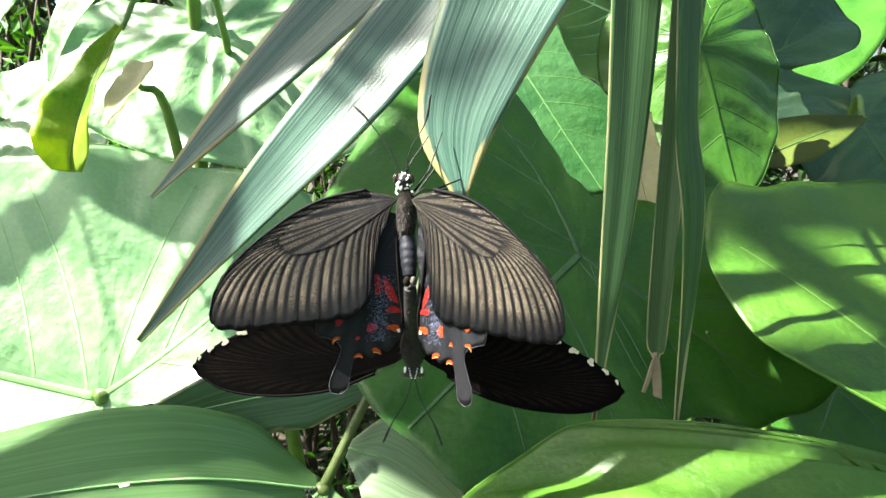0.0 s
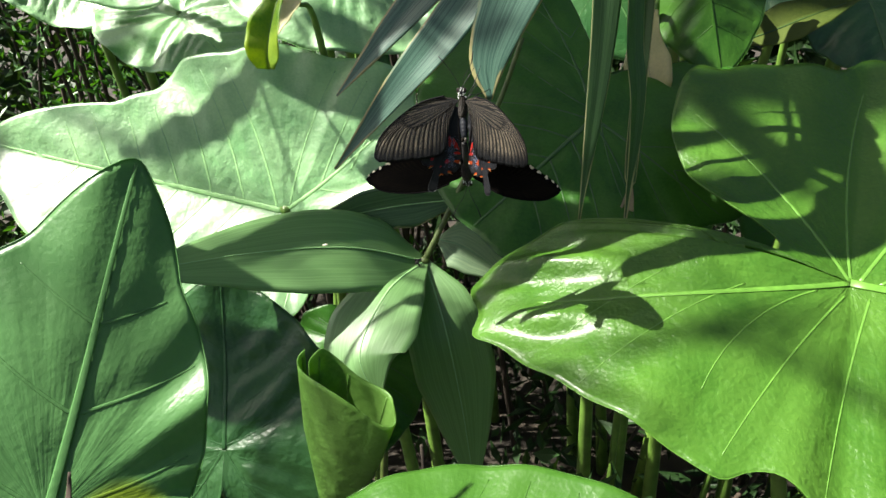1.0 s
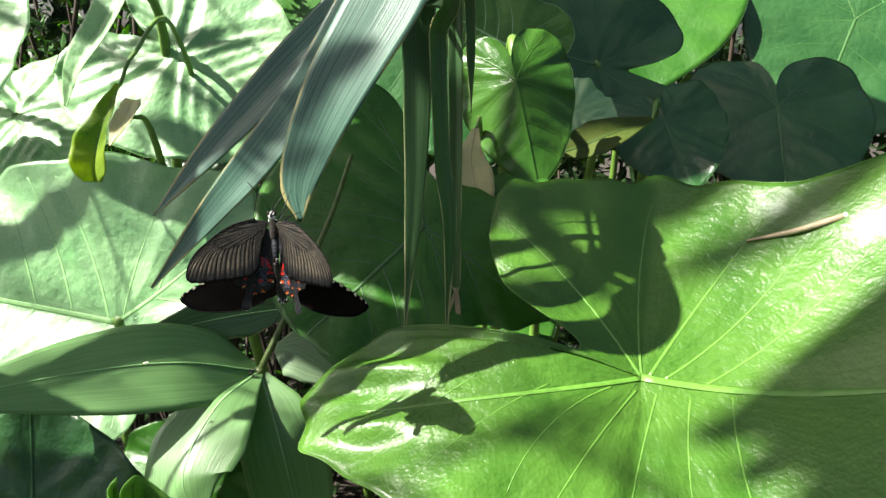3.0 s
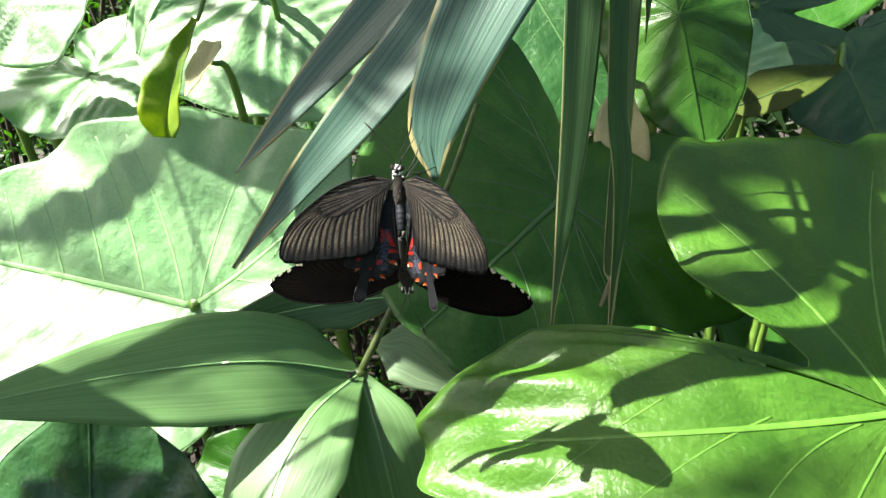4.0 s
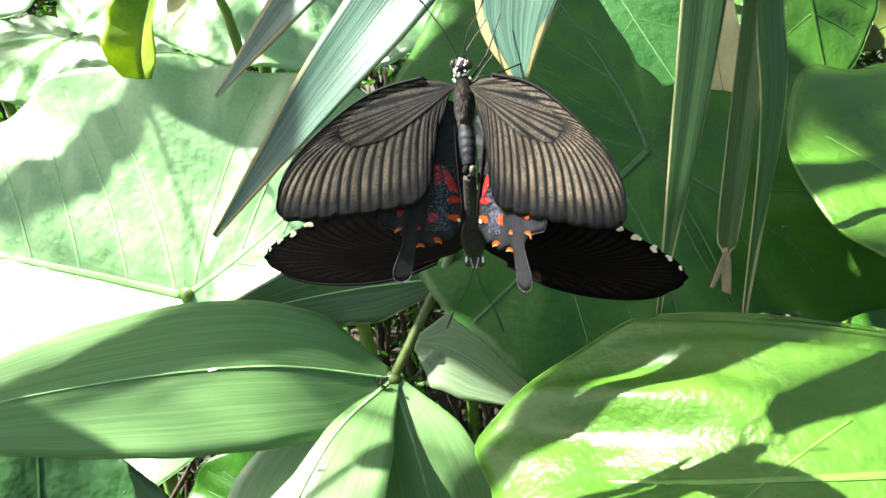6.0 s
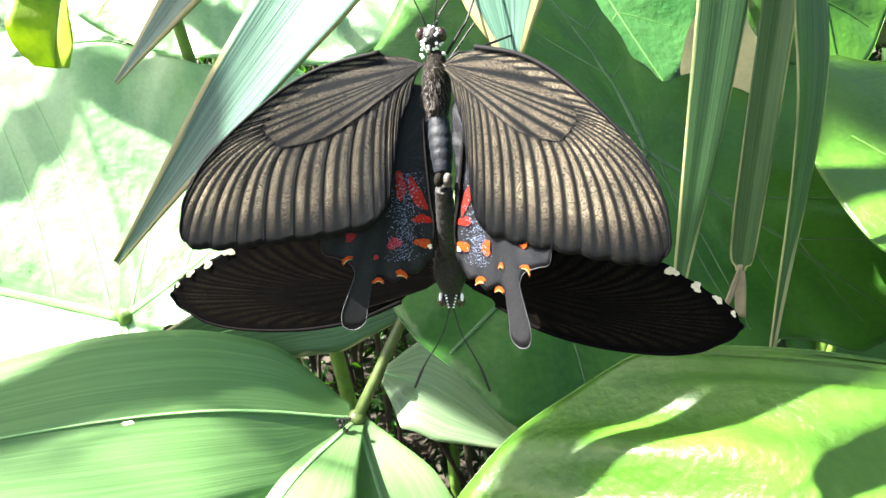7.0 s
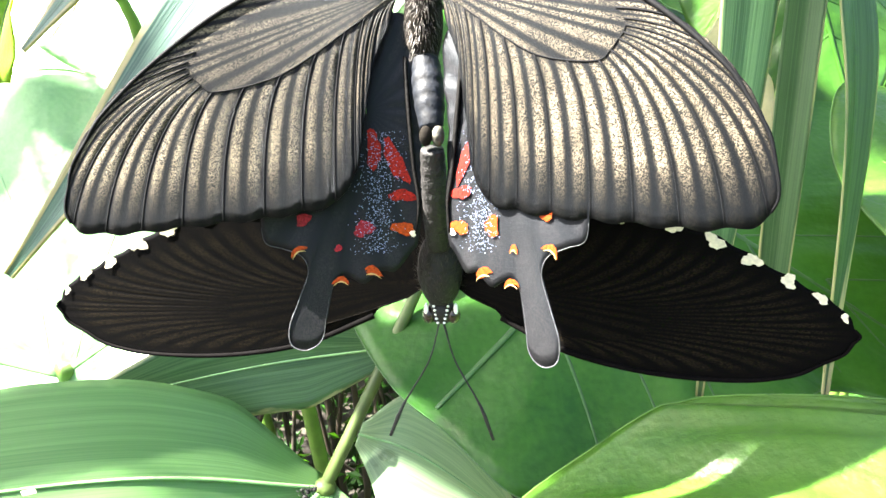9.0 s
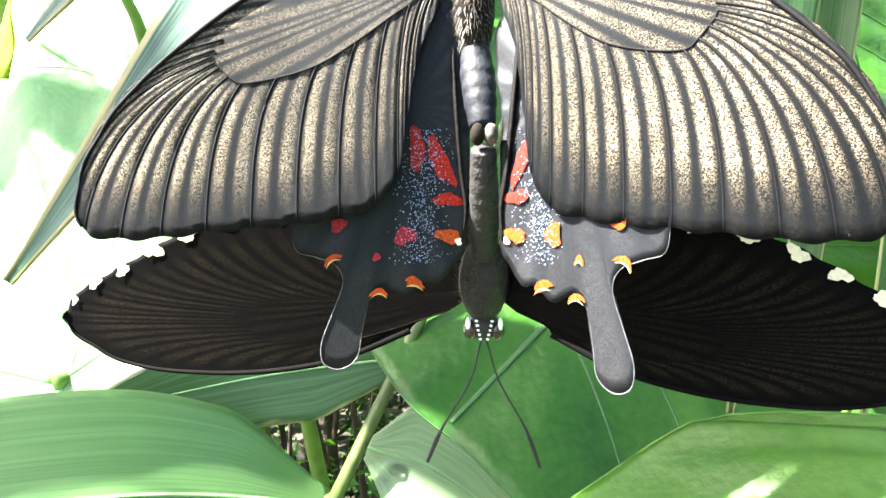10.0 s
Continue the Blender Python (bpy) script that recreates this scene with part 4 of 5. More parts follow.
def rolled_leaf():
    """A young blade rolled to a funnel, its rim cut slanting."""
    top, low = np.array((-0.065, 0.118, 0.640)), np.array((-0.080, 0.114, 0.552))
    c = thing("rolled_leaf", (-0.1, 0.22, 0.0), "young lime-green leaf still rolled to a funnel", "leaf")
    ax = unit(low - top)
    x = unit(np.cross(ax, (0.2, 1.0, 0.1)))
    y = np.cross(ax, x)
    th = np.linspace(-1.12 * math.pi, 1.05 * math.pi, 56)
    s = np.linspace(0, 1, 30)
    r = np.interp(s, (0, 0.4, 1), (0.026, 0.0205, 0.0065))[:, None] * (1 + 0.12 * th / math.pi)[None] * (1 + 0.05 * np.sin(5 * th))[None]
    slant = (0.010 * np.cos(th - 0.4) + 0.003 * np.sin(3 * th))[None] * (1 - s)[:, None]
    g = top + (s[:, None] * np.linalg.norm(low - top) + slant)[..., None] * ax + r[..., None] * (np.cos(th)[None, :, None] * x + 0.34 * np.sin(th)[None, :, None] * y)
    sheet("blade", g, normals_of(g), 0.0006, LEAF_YOUNG, c, (-0.08, 0.15, 0.6))
    for k in range(6, 56, 8):
        tube("vein", g[1:, k], [0.0005, 0.0003], LEAF_YOUNG, c, (-0.08, 0.15, 0.6), sides=5)
    tube("stalk", spline([low, (-0.096, 0.16, 0.4), (-0.1, 0.22, 0)], 16), [0.004, 0.006], STALK, c, (-0.08, 0.15, 0.6))


rolled_leaf()

# ---- unseen tree, added to break the sunlight ----
tree = thing("unseen_shade_tree", (-1.7, -0.8, 0.0), "unseen tree added over the clump, its leaves placed to break the sunlight", "tree")
T0 = np.array((-1.7, -0.8, 0.0))
LIMB = [(-1.7, -0.8, 0), (-1.66, -0.7, 0.9), (-1.55, -0.4, 1.6), (-1.4, 0.1, 1.95), (-1.2, 0.6, 2.0)]
tube("trunk", spline(LIMB, 40), [0.035, 0.022, 0.01], BARK, tree, T0, sides=12)
SHADE = [  # the two ends of the shaded stretch, the leaf's width, and how far up the sun's ray it hangs
    ((-0.05, 0.275, 0.74), (0.14, 0.33, 0.76), 0.145, 0.62), ((-0.02, 0.20, 0.685), (0.05, 0.235, 0.70), 0.045, 0.6), ((-0.3221, 0.3001, 0.73), (-0.1338, 0.3325, 0.73), 0.0145, 0.3), ((-0.1778, 0.3256, 0.75), (-0.0171, 0.3264, 0.75), 0.036, 0.3),
    ((-0.190, 0.374, 0.825), (-0.10, 0.37, 0.785), 0.026, 0.6),
    ((0.14, 0.41, 0.82), (0.58, 0.68, 0.85), 0.24, 0.6), ((0.1, 0.4, 0.86), (0.14, 0.6, 0.86), 0.12, 0.55), ((-0.1536, 0.1591, 0.69), (-0.0532, 0.2444, 0.69), 0.0165, 0.25), ((-0.2528, 0.1338, 0.68), (-0.1247, 0.1559, 0.68), 0.034, 0.3),
    ((-0.075, 0.175, 0.79), (0.0, 0.188, 0.86), 0.024, 0.4), ((-0.125, 0.23, 0.68), (-0.025, 0.247, 0.697), 0.032, 0.5),
    ((-0.03, 0.15, 0.846), (0.045, 0.16, 0.812), 0.006, 0.55), ((-0.02, 0.155, 0.868), (0.055, 0.16, 0.838), 0.009, 0.5), ((-0.035, 0.15, 0.824), (0.035, 0.15, 0.787), 0.005, 0.58),
    ((-0.15, 0.43, 0.78), (-0.11, 0.43, 0.89), 0.010, 0.5), ((-0.04, 0.38, 0.83), (0.12, 0.42, 0.83), 0.1, 0.5),
    ((0.07, 0.245, 0.705), (0.13, 0.262, 0.716), 0.028, 0.6), ((-0.034, 0.238, 0.676), (-0.004, 0.234, 0.668), 0.022, 0.5)]


def leaflets(count, p0, p1, q0, q1, wide, up):
    """Narrow leaflets side by side, whose soft shadows run together."""
    for f in np.linspace(0, 1, count):
        SHADE.append((tuple((1 - f) * np.array(p0) + f * np.array(p1)), tuple((1 - f) * np.array(q0) + f * np.array(q1)), wide, up))


leaflets(3, (0.0, 0.206, 0.689), (0.008, 0.190, 0.684), (0.125, 0.190, 0.717), (0.125, 0.174, 0.709), 0.0085, 1.0)
leaflets(3, (0.085, 0.345, 0.845), (0.085, 0.335, 0.765), (0.165, 0.355, 0.845), (0.165, 0.345, 0.765), 0.010, 1.4)
leaflets(6, (0.1792, 0.1257, 0.69), (0.2333, 0.0203, 0.66), (0.4577, 0.1639, 0.72), (0.4805, 0.0568, 0.69), 0.05, 1.4)
SHADE += [  # over the upper lobe and below the midrib of the bright leaf; the near lobe of the pale one
    ((-0.0323, 0.2619, 0.77), (0.5202, 0.2922, 0.77), 0.047, 2.4), ((0.1436, 0.2178, 0.75), (0.5354, 0.2423, 0.75), 0.032, 2.4), ((0.0358, 0.1972, 0.73), (0.1513, 0.2086, 0.73), 0.026, 2.4),
    ((-0.111, 0.2968, 0.7), (0.0083, 0.3033, 0.7), 0.024, 0.3), ((-0.0314, 0.1827, 0.63), (0.0301, 0.2072, 0.63), 0.022, 0.3), ((-0.033, 0.1549, 0.68), (0.0511, 0.1977, 0.68), 0.018, 0.45), ((0.0159, 0.2251, 0.69), (0.1792, 0.2472, 0.69), 0.021, 0.5), ((-0.0469, 0.2307, 0.69), (0.0473, 0.2359, 0.69), 0.03, 0.5),
    ((0.108, 0.268, 0.762), (0.168, 0.198, 0.718), 0.026, 1.3), ((0.205, 0.056, 0.662), (0.36, 0.03, 0.66), 0.065, 1.2),
    ((0.055, 0.108, 0.668), (0.17, 0.146, 0.687), 0.010, 1.5), ((0.005, 0.128, 0.660), (0.086, 0.078, 0.661), 0.010, 1.5)]
# each added leaf hangs out of view, between the sun and its stretch
for i, (p, q, wide, up) in enumerate(SHADE):
    p, q = np.array(p) + np.array(SUN_FROM) * up, np.array(q) + np.array(SUN_FROM) * up
    way, c, long = unit(q - p), 0.5 * (p + q), float(np.linalg.norm(q - p))
    ribbon("leaf", [p, c + np.array((0, 0, 0.004)), q], wide, tuple(SUN_FROM), LEAF_DARK, tree, T0, rows=16, cols=7, profile=(0.1, 0.75, 1, 0.95, 0.7, 0.05))
    limb = spline(LIMB, 60)
    near = limb[25 + (i * 2) % 34]
    tube("twig", spline([near, 0.5 * (near + c) + np.array((0, 0, 0.05)), c - way * long / 2], 10), [0.003, 0.001], BARK, tree, T0, sides=5)


# ---- butterflies ----
def wing_frame(side, hinge, down, n):
    """Axes of a wing: out from the body, down along it, and its upper face."""
    n = unit(n)
    d = np.array(down, float)
    d = unit(d - n * (d @ n))
    o = np.cross(n, d)
    if o[0] * side < 0:
        o = -o
    return np.array(hinge, float), o, d, n


def fan_wing(name, frame_, base, pairs, mat, parent, origin, camber=0.0, lift=0.0, pleat=0.00012, size=1.0, reach=1.0, veins=(4, 16), scallop=0.35, rows=34, per=10, ribs=1.0, rib_mat=None, sweep=1.0):
    """A wing spread from its base over the cell (inner points) to the margin (outer points); veins run to each pair. Millimetres."""
    rib_mat = rib_mat or RIB
    hinge, o, d, n = frame_
    k = np.array((reach, size)) / 1000
    m = spline([p for p, _ in pairs], (len(pairs) - 1) * per + 1)
    c = spline([q for _, q in pairs], (len(pairs) - 1) * per + 1)
    s = np.linspace(0, len(pairs) - 1, len(m))
    b = np.array(base, float)
    # scalloped margin: drawn in between the veins
    inward = unit(c - m)
    m = m + inward * (scallop * np.sin(math.pi * (s % 1.0)) ** 2 * (s > veins[0]) * (s < veins[1] - 2))[:, None] * -1.0
    r = np.r_[np.linspace(0, 0.449, 15), np.linspace(0.451, 1, rows - 15)]
    f = np.clip((r - 0.45) / 0.55, 0, 1)[:, None, None]
    ctrl = c + (m - c) * np.array((0.5 + 0.32 * sweep, 0.5 - 0.22 * sweep))
    curved = (1 - f) ** 2 * c + 2 * f * (1 - f) * ctrl + f * f * m
    grid2 = np.where((r < 0.45)[:, None, None], b + (r / 0.45)[:, None, None] * (c - b), curved)
    fade = np.clip((r - 0.44) / 0.15, 0, 1)
    hgt = lift + camber * (grid2[..., 0] * k[0]) ** 2 + pleat * np.outer(fade, -0.6 * np.cos(2 * math.pi * s) - 0.55 * np.cos(4 * math.pi * s)) * np.clip((s - 4) / 4, 0, 1)
    grid = hinge + (grid2[..., :1] * k[0]) * o + (grid2[..., 1:] * k[1]) * d + hgt[..., None] * n
    nor = normals_of(grid)
    nor[0] = n
    if (nor[rows // 2, len(m) // 2] @ n) < 0:
        nor = -nor
    uv = np.stack(np.broadcast_arrays(s[None], r[:, None]), -1).copy()
    uv[r < 0.45, :, 0] = (3.5 * np.minimum(s, 12.0) / 12.0 + 0.25)[None]
    wing = sheet(name, grid, nor, 0.00012, mat, parent, origin, uv)
    for i in range(veins[0], veins[1]) if ribs else ():
        col = grid[int(rows * 0.45):, i * per] + n * 0.00003
        tube("wing_vein", col, [0.00010 * ribs, 0.00007 * ribs], rib_mat, wing, origin, sides=6)
    cellring = grid[int(rows * 0.45), 6 * per: (veins[1] - 1) * per] + n * 0.00006
    if ribs:
        tube("wing_vein", cellring, [0.00006 * ribs, 0.00008 * ribs, 0.00008 * ribs], rib_mat, wing, origin, sides=6)
    front = grid[-1, : 7 * per] + n * 0.00004
    tube("front_edge", front, [0.0004, 0.00025, 0.00012], rib_mat, wing, origin, sides=6)
    return wing, grid


def patch(name, frame_, at, radii, turn, mat, parent, origin, lift, seed=0, size=1.0, ragged=0.18, bend=0.0):
    """A patch of coloured scales lying on a wing, slightly domed. Millimetres."""
    hinge, o, d, n = frame_
    rnd = random.Random(seed)
    k = size / 1000
    m = 18
    a = math.radians(turn)
    ph = [rnd.uniform(0, 6.28) for _ in range(3)]
    pts, faces = [], []
    rings = (0.0, 0.55, 1.0)
    for j, q in enumerate(rings):
        for i in range(m):
            t = 2 * math.pi * i / m
            w = 1 + ragged * (0.6 * math.sin(2 * t + ph[0]) + 0.5 * math.sin(3 * t + ph[1]) + 0.3 * math.sin(7 * t + ph[2]))
            x, y = q * w * radii[0] * math.cos(t), q * w * radii[1] * math.sin(t)
            y += bend * (x / radii[0]) ** 2
            x, y = x * math.cos(a) - y * math.sin(a), x * math.sin(a) + y * math.cos(a)
            pts.append(hinge + o * k * (at[0] + x) + d * k * (at[1] + y) + n * (lift + 0.000015 * (1 - q * q)))
    for j in range(len(rings) - 1):
        for i in range(m):
            faces.append((j * m + i, j * m + (i + 1) % m, (j + 1) * m + (i + 1) % m, (j + 1) * m + i))
    return mesh_ob(name, pts, faces, mat, parent, origin)


FORE = [((6.4, -3.7), (3.5, -2.9)), ((14.3, -2.4), (9, -2.2)), ((20.4, 0), (14, -0.6)), ((26.8, 4.0), (20, 2.2)), ((32.2, 8.2), (23.5, 4.2)), ((36.3, 12.8), (24.4, 5.2)),
        ((38.7, 17.6), (24.6, 5.8)), ((38.5, 21.9), (24.4, 6.4)), ((35, 23.0), (24, 6.9)), ((31, 23.1), (23.2, 7.8)), ((26.5, 22.9), (22, 8.6)), ((22, 22.75), (18.5, 8.3)),
        ((17.5, 22.6), (14.5, 7.3)), ((13.3, 22.2), (10.5, 5.2)), ((9.6, 21.4), (7.2, 3.1)), ((7.2, 18.5), (5, 1.8)), ((6, 13.4), (3.4, 0.9)), ((4.4, 6.8), (2, 0.1)), ((2, 2), (1, -0.5))]
HIND = [(18.3, 21.0), (18.2, 25.2), (16.2, 26.2), (14.1, 27.2), (13.5, 29.1), (14.9, 32.3), (16.2, 35.2), (16.1, 37.3), (14.4, 38.0), (12.6, 36.9), (11.9, 34.2), (11.1, 31.5),
        (9.9, 30.0), (8.6, 30.2), (7.2, 30.9), (5.2, 29.6), (3.5, 29.7), (1.6, 27.8), (0.5, 26.2), (-0.4, 20.0), (-0.8, 13.7), (-2.2, 8.0), (-2.0, 3.0), (3.0, 1.0), (9.0, 5.0), (15.0, 10.0), (17.5, 16.0)]


def hind_wing(frame_, mat, parent, origin, lift, size=1.0, outline=HIND, tint=0, squeeze=(0.0, 1.0)):
    """The tailed hind wing with its patches, spread from inside the blade."""
    hinge, o, d, n = frame_
    hinge = hinge + o * squeeze[0] / 1000
    o = o * squeeze[1]
    frame_ = (hinge, o, d, n)
    k = size / 1000
    rim = spline(outline + outline[:1], 180)[:-1]
    c = np.array((5.5, 11.5))
    s = np.linspace(0.02, 1, 22)
    g2 = c + s[:, None, None] * (rim - c)
    ang = np.arctan2(rim[:, 0] - c[0], rim[:, 1] - c[1])
    pleat = 0.00018 * np.outer(np.clip(s - 0.2, 0, 1), np.cos(ang * 14))
    grid = hinge + (g2[..., :1] * k) * o + (g2[..., 1:] * k) * d + (lift + pleat)[..., None] * n
    nor = np.broadcast_to(n, grid.shape).copy()
    uv = np.stack(np.broadcast_arrays((ang * 14 / (2 * math.pi))[None], s[:, None] * 0.9), -1)
    wing = sheet("hindwing", grid, nor, 0.00012, mat, parent, origin, uv, closed=True)
    tube("fringe", grid[-1, 4:72] + n * 0.00001, [0.00002, 0.00005, 0.00003, 0.00006, 0.00007, 0.00004, 0.00002], RIM, wing, origin, sides=5)
    inner = spline([(0.6, 6.0), (0.6, 12.0), (0.5, 18.0), (0.2, 22.0), (0.8, 25.6)], 20)
    tube("inner_fold", hinge + inner[:, :1] * k * o + inner[:, 1:] * k * d + n * (lift + 0.0002), [0.0004, 0.0005, 0.00045, 0.0004, 0.0002], FOLD, wing, origin, sides=8, flat=0.6)
    up = lift + 0.00019
    spots = [("pink_patch", (13.5, 23.1), (1.1, 0.65), 10, PINK), ("pink_patch", (6.7, 24.6), (1.15, 1.1), 0, PINK), ("pink_patch", (9.8, 26.6), (0.5, 0.4), 0, PINK),
             ("orange_patch", (14.5, 26.4), (1.0, 0.42), 28, ORANGE), ("orange_patch", (9.8, 30.1), (0.95, 0.4), -5, ORANGE), ("orange_patch", (6.0, 29.4), (1.2, 0.55), -15, ORANGE),
             ("pink_patch", (4.9, 15.9), (1.0, 2.2), 0, RED), ("pink_patch", (2.5, 17.3), (0.85, 3.5), 20, RED), ("red_patch", (2.0, 21.2), (1.5, 0.85), -8, RED), ("orange_patch", (2.2, 24.9), (1.4, 0.85), 0, ORANGE),
             ("cream_patch", (1.2, 25.5), (0.5, 0.4), 0, CREAM)]
    for i, (nm, at, rad, turn, mt) in enumerate(spots):
        if tint and mt is PINK and at[1] > 20:
            mt = ORANGE
        bend = -0.35 if rad[1] in (0.42, 0.4, 0.55) and mt is ORANGE else 0.0
        patch(nm, frame_, at, (rad[0] * 0.9, rad[1] * 0.9), turn, mt, wing, origin, up, seed=i + 5 * tint, size=size, ragged=0.3, bend=-bend)
        if bend:
            patch("pale_edge", frame_, (at[0], at[1] + rad[1] * 0.75), (rad[0] * 0.8, 0.09), turn, YOLK, wing, origin, up + 0.00002, seed=i, size=size, ragged=0.2, bend=-bend)
    rnd = random.Random(17 + tint)
    v, f = [], []
    for _ in range(750):
        x, y = rnd.gauss(4.6, 1.25), rnd.uniform(14.0, 27.5)
        x += (y - 20) * 0.12
        if not 1.2 < x < 8.5:
            continue
        q = hinge + o * k * x + d * k * y + n * (up + 0.00006)
        e = 0.00007 * rnd.uniform(0.6, 1.3)
        b0 = len(v)
        v += [q + o * e, q + d * e, q - o * e, q - d * e, q + n * e * 0.5]
        f += [(b0, b0 + 1, b0 + 4), (b0 + 1, b0 + 2, b0 + 4), (b0 + 2, b0 + 3, b0 + 4), (b0 + 3, b0, b0 + 4)]
    tagged(mesh_ob("scale_dust", v, f, BLUE, wing, origin, smooth=False), kind="stuff")
    return wing


def antenna(path, parent, origin):
    a = tube("antenna", spline(path, 26), [0.00013, 0.00011, 0.00011, 0.00012, 0.00028, 0.0002], FUR, parent, origin, sides=6)
    return a


def segmented(name, path, radii, mat, parent, origin, rings=9):
    """An abdomen: a tapered body pinched between its rings."""
    n = rings * 6 + 1
    p = spline(path, n)
    r = np.interp(np.linspace(0, 1, n), np.linspace(0, 1, len(radii)), radii)
    r = r * (1 - 0.05 * np.abs(np.cos(np.linspace(0, rings * math.pi, n))) ** 6)
    return tube(name, p, list(r), mat, parent, origin, sides=16)


def dots(count, centre, radii, parent, origin, seed, size=0.00028, front=None):
    rnd = random.Random(seed)
    for i in range(count):
        while True:
            q = unit([rnd.gauss(0, 1) for _ in range(3)])
            if q[1] < 0.1:
                break
        ball("white_dot", np.array(centre) + q * np.array(radii), (size, size, size), WHITE, parent, origin, rows=4, cols=6)


def hairs(name, count, at, radii, long, mat, parent, origin, seed, way=(0, 0, -1)):
    """Fine hairs standing off a rounded body, combed one way."""
    rnd = np.random.RandomState(seed)
    q = unit(rnd.randn(count, 3))
    p = np.asarray(at) + q * np.asarray(radii) * 0.97
    d = unit(q * 0.7 + np.asarray(way) * 0.9 + rnd.randn(count, 3) * 0.25)
    e = p + d * (long * (0.5 + rnd.rand(count)))[:, None]
    side = unit(np.cross(d, q) + 1e-6) * 0.00004
    v = np.stack([p - side, p + side, e], 1).reshape(-1, 3)
    tagged(mesh_ob(name, v, np.arange(3 * count).reshape(-1, 3), mat, parent, origin, smooth=False), kind="stuff")


# the pale-dusted female, clinging to the palm blade
F_AT = np.array((-0.0090, 0.1385, 0.7785))
female = thing("butterfly", F_AT, "brown-black swallowtail butterfly, wings dusted gold, red-spotted tails", "butterfly", "mating butterflies")
DOWN = (0.0025, -0.001, -0.0417)
fl = wing_frame(-1, (-0.0105, 0.139, 0.7785), DOWN, (0.0906, -0.971, 0.2211))
fr = wing_frame(1, (-0.0075, 0.1375, 0.7785), DOWN, (-0.574, -0.8037, 0.1566))
hl = wing_frame(-1, (-0.0105, 0.139, 0.7785), DOWN, (0.0906, -0.975, 0.15))
hr = wing_frame(1, (-0.0075, 0.1375, 0.7785), DOWN, (-0.574, -0.795, 0.215))
for fr_, fh, sz, tint in ((fl, hl, 1.0, 0), (fr, hr, 0.885, 1)):
    w, _ = fan_wing("forewing", fr_, (0, -1.6), FORE, WING_F, female, F_AT, camber=-1.0, lift=0.0008, reach=sz)
    hind_wing(fh, WING_H, female, F_AT, 0.0 if sz == 1 else -0.0011, tint=tint, squeeze=(0.4, 0.98) if sz == 1 else (2.9, 0.92), size=1.0 if sz == 1 else 0.975)
ball("thorax", (-0.0090, 0.1392, 0.7765), (0.0022, 0.0026, 0.0058), FUR_BROWN, female, F_AT, rows=12, cols=18)
hairs("thorax_hair", 1500, (-0.0090, 0.1392, 0.7765), (0.0022, 0.0026, 0.0058), 0.0009, HAIR, female, F_AT, 61)
segmented("abdomen", [(-0.0088, 0.1386, 0.7722), (-0.0083, 0.1365, 0.7685), (-0.0079, 0.1345, 0.7648)], (0.0016, 0.0018, 0.0017, 0.0013), SLATE, female, F_AT, rings=5)
head = ball("head", (-0.0096, 0.1397, 0.7838), (0.0017, 0.0019, 0.0018), FUR, female, F_AT)
dots(30, (-0.0096, 0.1397, 0.7836), (0.0017, 0.0019, 0.0018), head, F_AT, 3, 0.00026)
dots(14, (-0.0094, 0.1395, 0.7815), (0.0020, 0.0022, 0.0018), head, F_AT, 4, 0.00024)
for sx in (-1, 1):
    ball("eye", (-0.0096 + sx * 0.0015, 0.1394, 0.7842), (0.0008, 0.001, 0.0011), EYE, head, F_AT)
antenna([(-0.0092, 0.139, 0.7853), (-0.0082, 0.1375, 0.790), (-0.0052, 0.1365, 0.7955), (-0.0042, 0.136, 0.8008)], female, F_AT)
antenna([(-0.0102, 0.139, 0.7853), (-0.0125, 0.1385, 0.790), (-0.0165, 0.1385, 0.7955), (-0.0195, 0.139, 0.7985)], female, F_AT)
LEGS = [((-0.0075, 0.1405, 0.7815), (-0.0045, 0.1395, 0.786), (-0.002, 0.1455, 0.7935)), ((-0.007, 0.1405, 0.7795), (-0.002, 0.14, 0.7825), (0.004, 0.146, 0.7845)),
        ((-0.0105, 0.141, 0.7815), (-0.0085, 0.1405, 0.787), (-0.005, 0.1462, 0.7925)), ((-0.0095, 0.1415, 0.779), (-0.006, 0.144, 0.7815), (-0.0005, 0.147, 0.7815)),
        ((-0.007, 0.1405, 0.778), (-0.001, 0.1415, 0.7795), (0.0025, 0.147, 0.7795)), ((-0.0095, 0.1415, 0.7775), (-0.007, 0.145, 0.781), (-0.003, 0.1475, 0.7865))]
for a, b, c in LEGS:
    tube("leg", np.vstack([spline([a, b], 6), spline([b, c], 8)[1:]]), [0.00028, 0.00018, 0.00012], FUR, female, F_AT, sides=6)

# the black male, hanging head down from her
M_AT = np.array((-0.0074, 0.1400, 0.749))
male = thing("butterfly", M_AT, "velvet black swallowtail butterfly hanging head down, cream-spotted margins", "butterfly", "mating butterflies")
UPW = (0.0, 0.1, 1.0)
ml = wing_frame(-1, (-0.0074, 0.1405, 0.749), UPW, (0.1118, -0.9888, 0.0989))
mr = wing_frame(1, (-0.0074, 0.1405, 0.749), UPW, (-0.372, -0.9236, 0.0924))
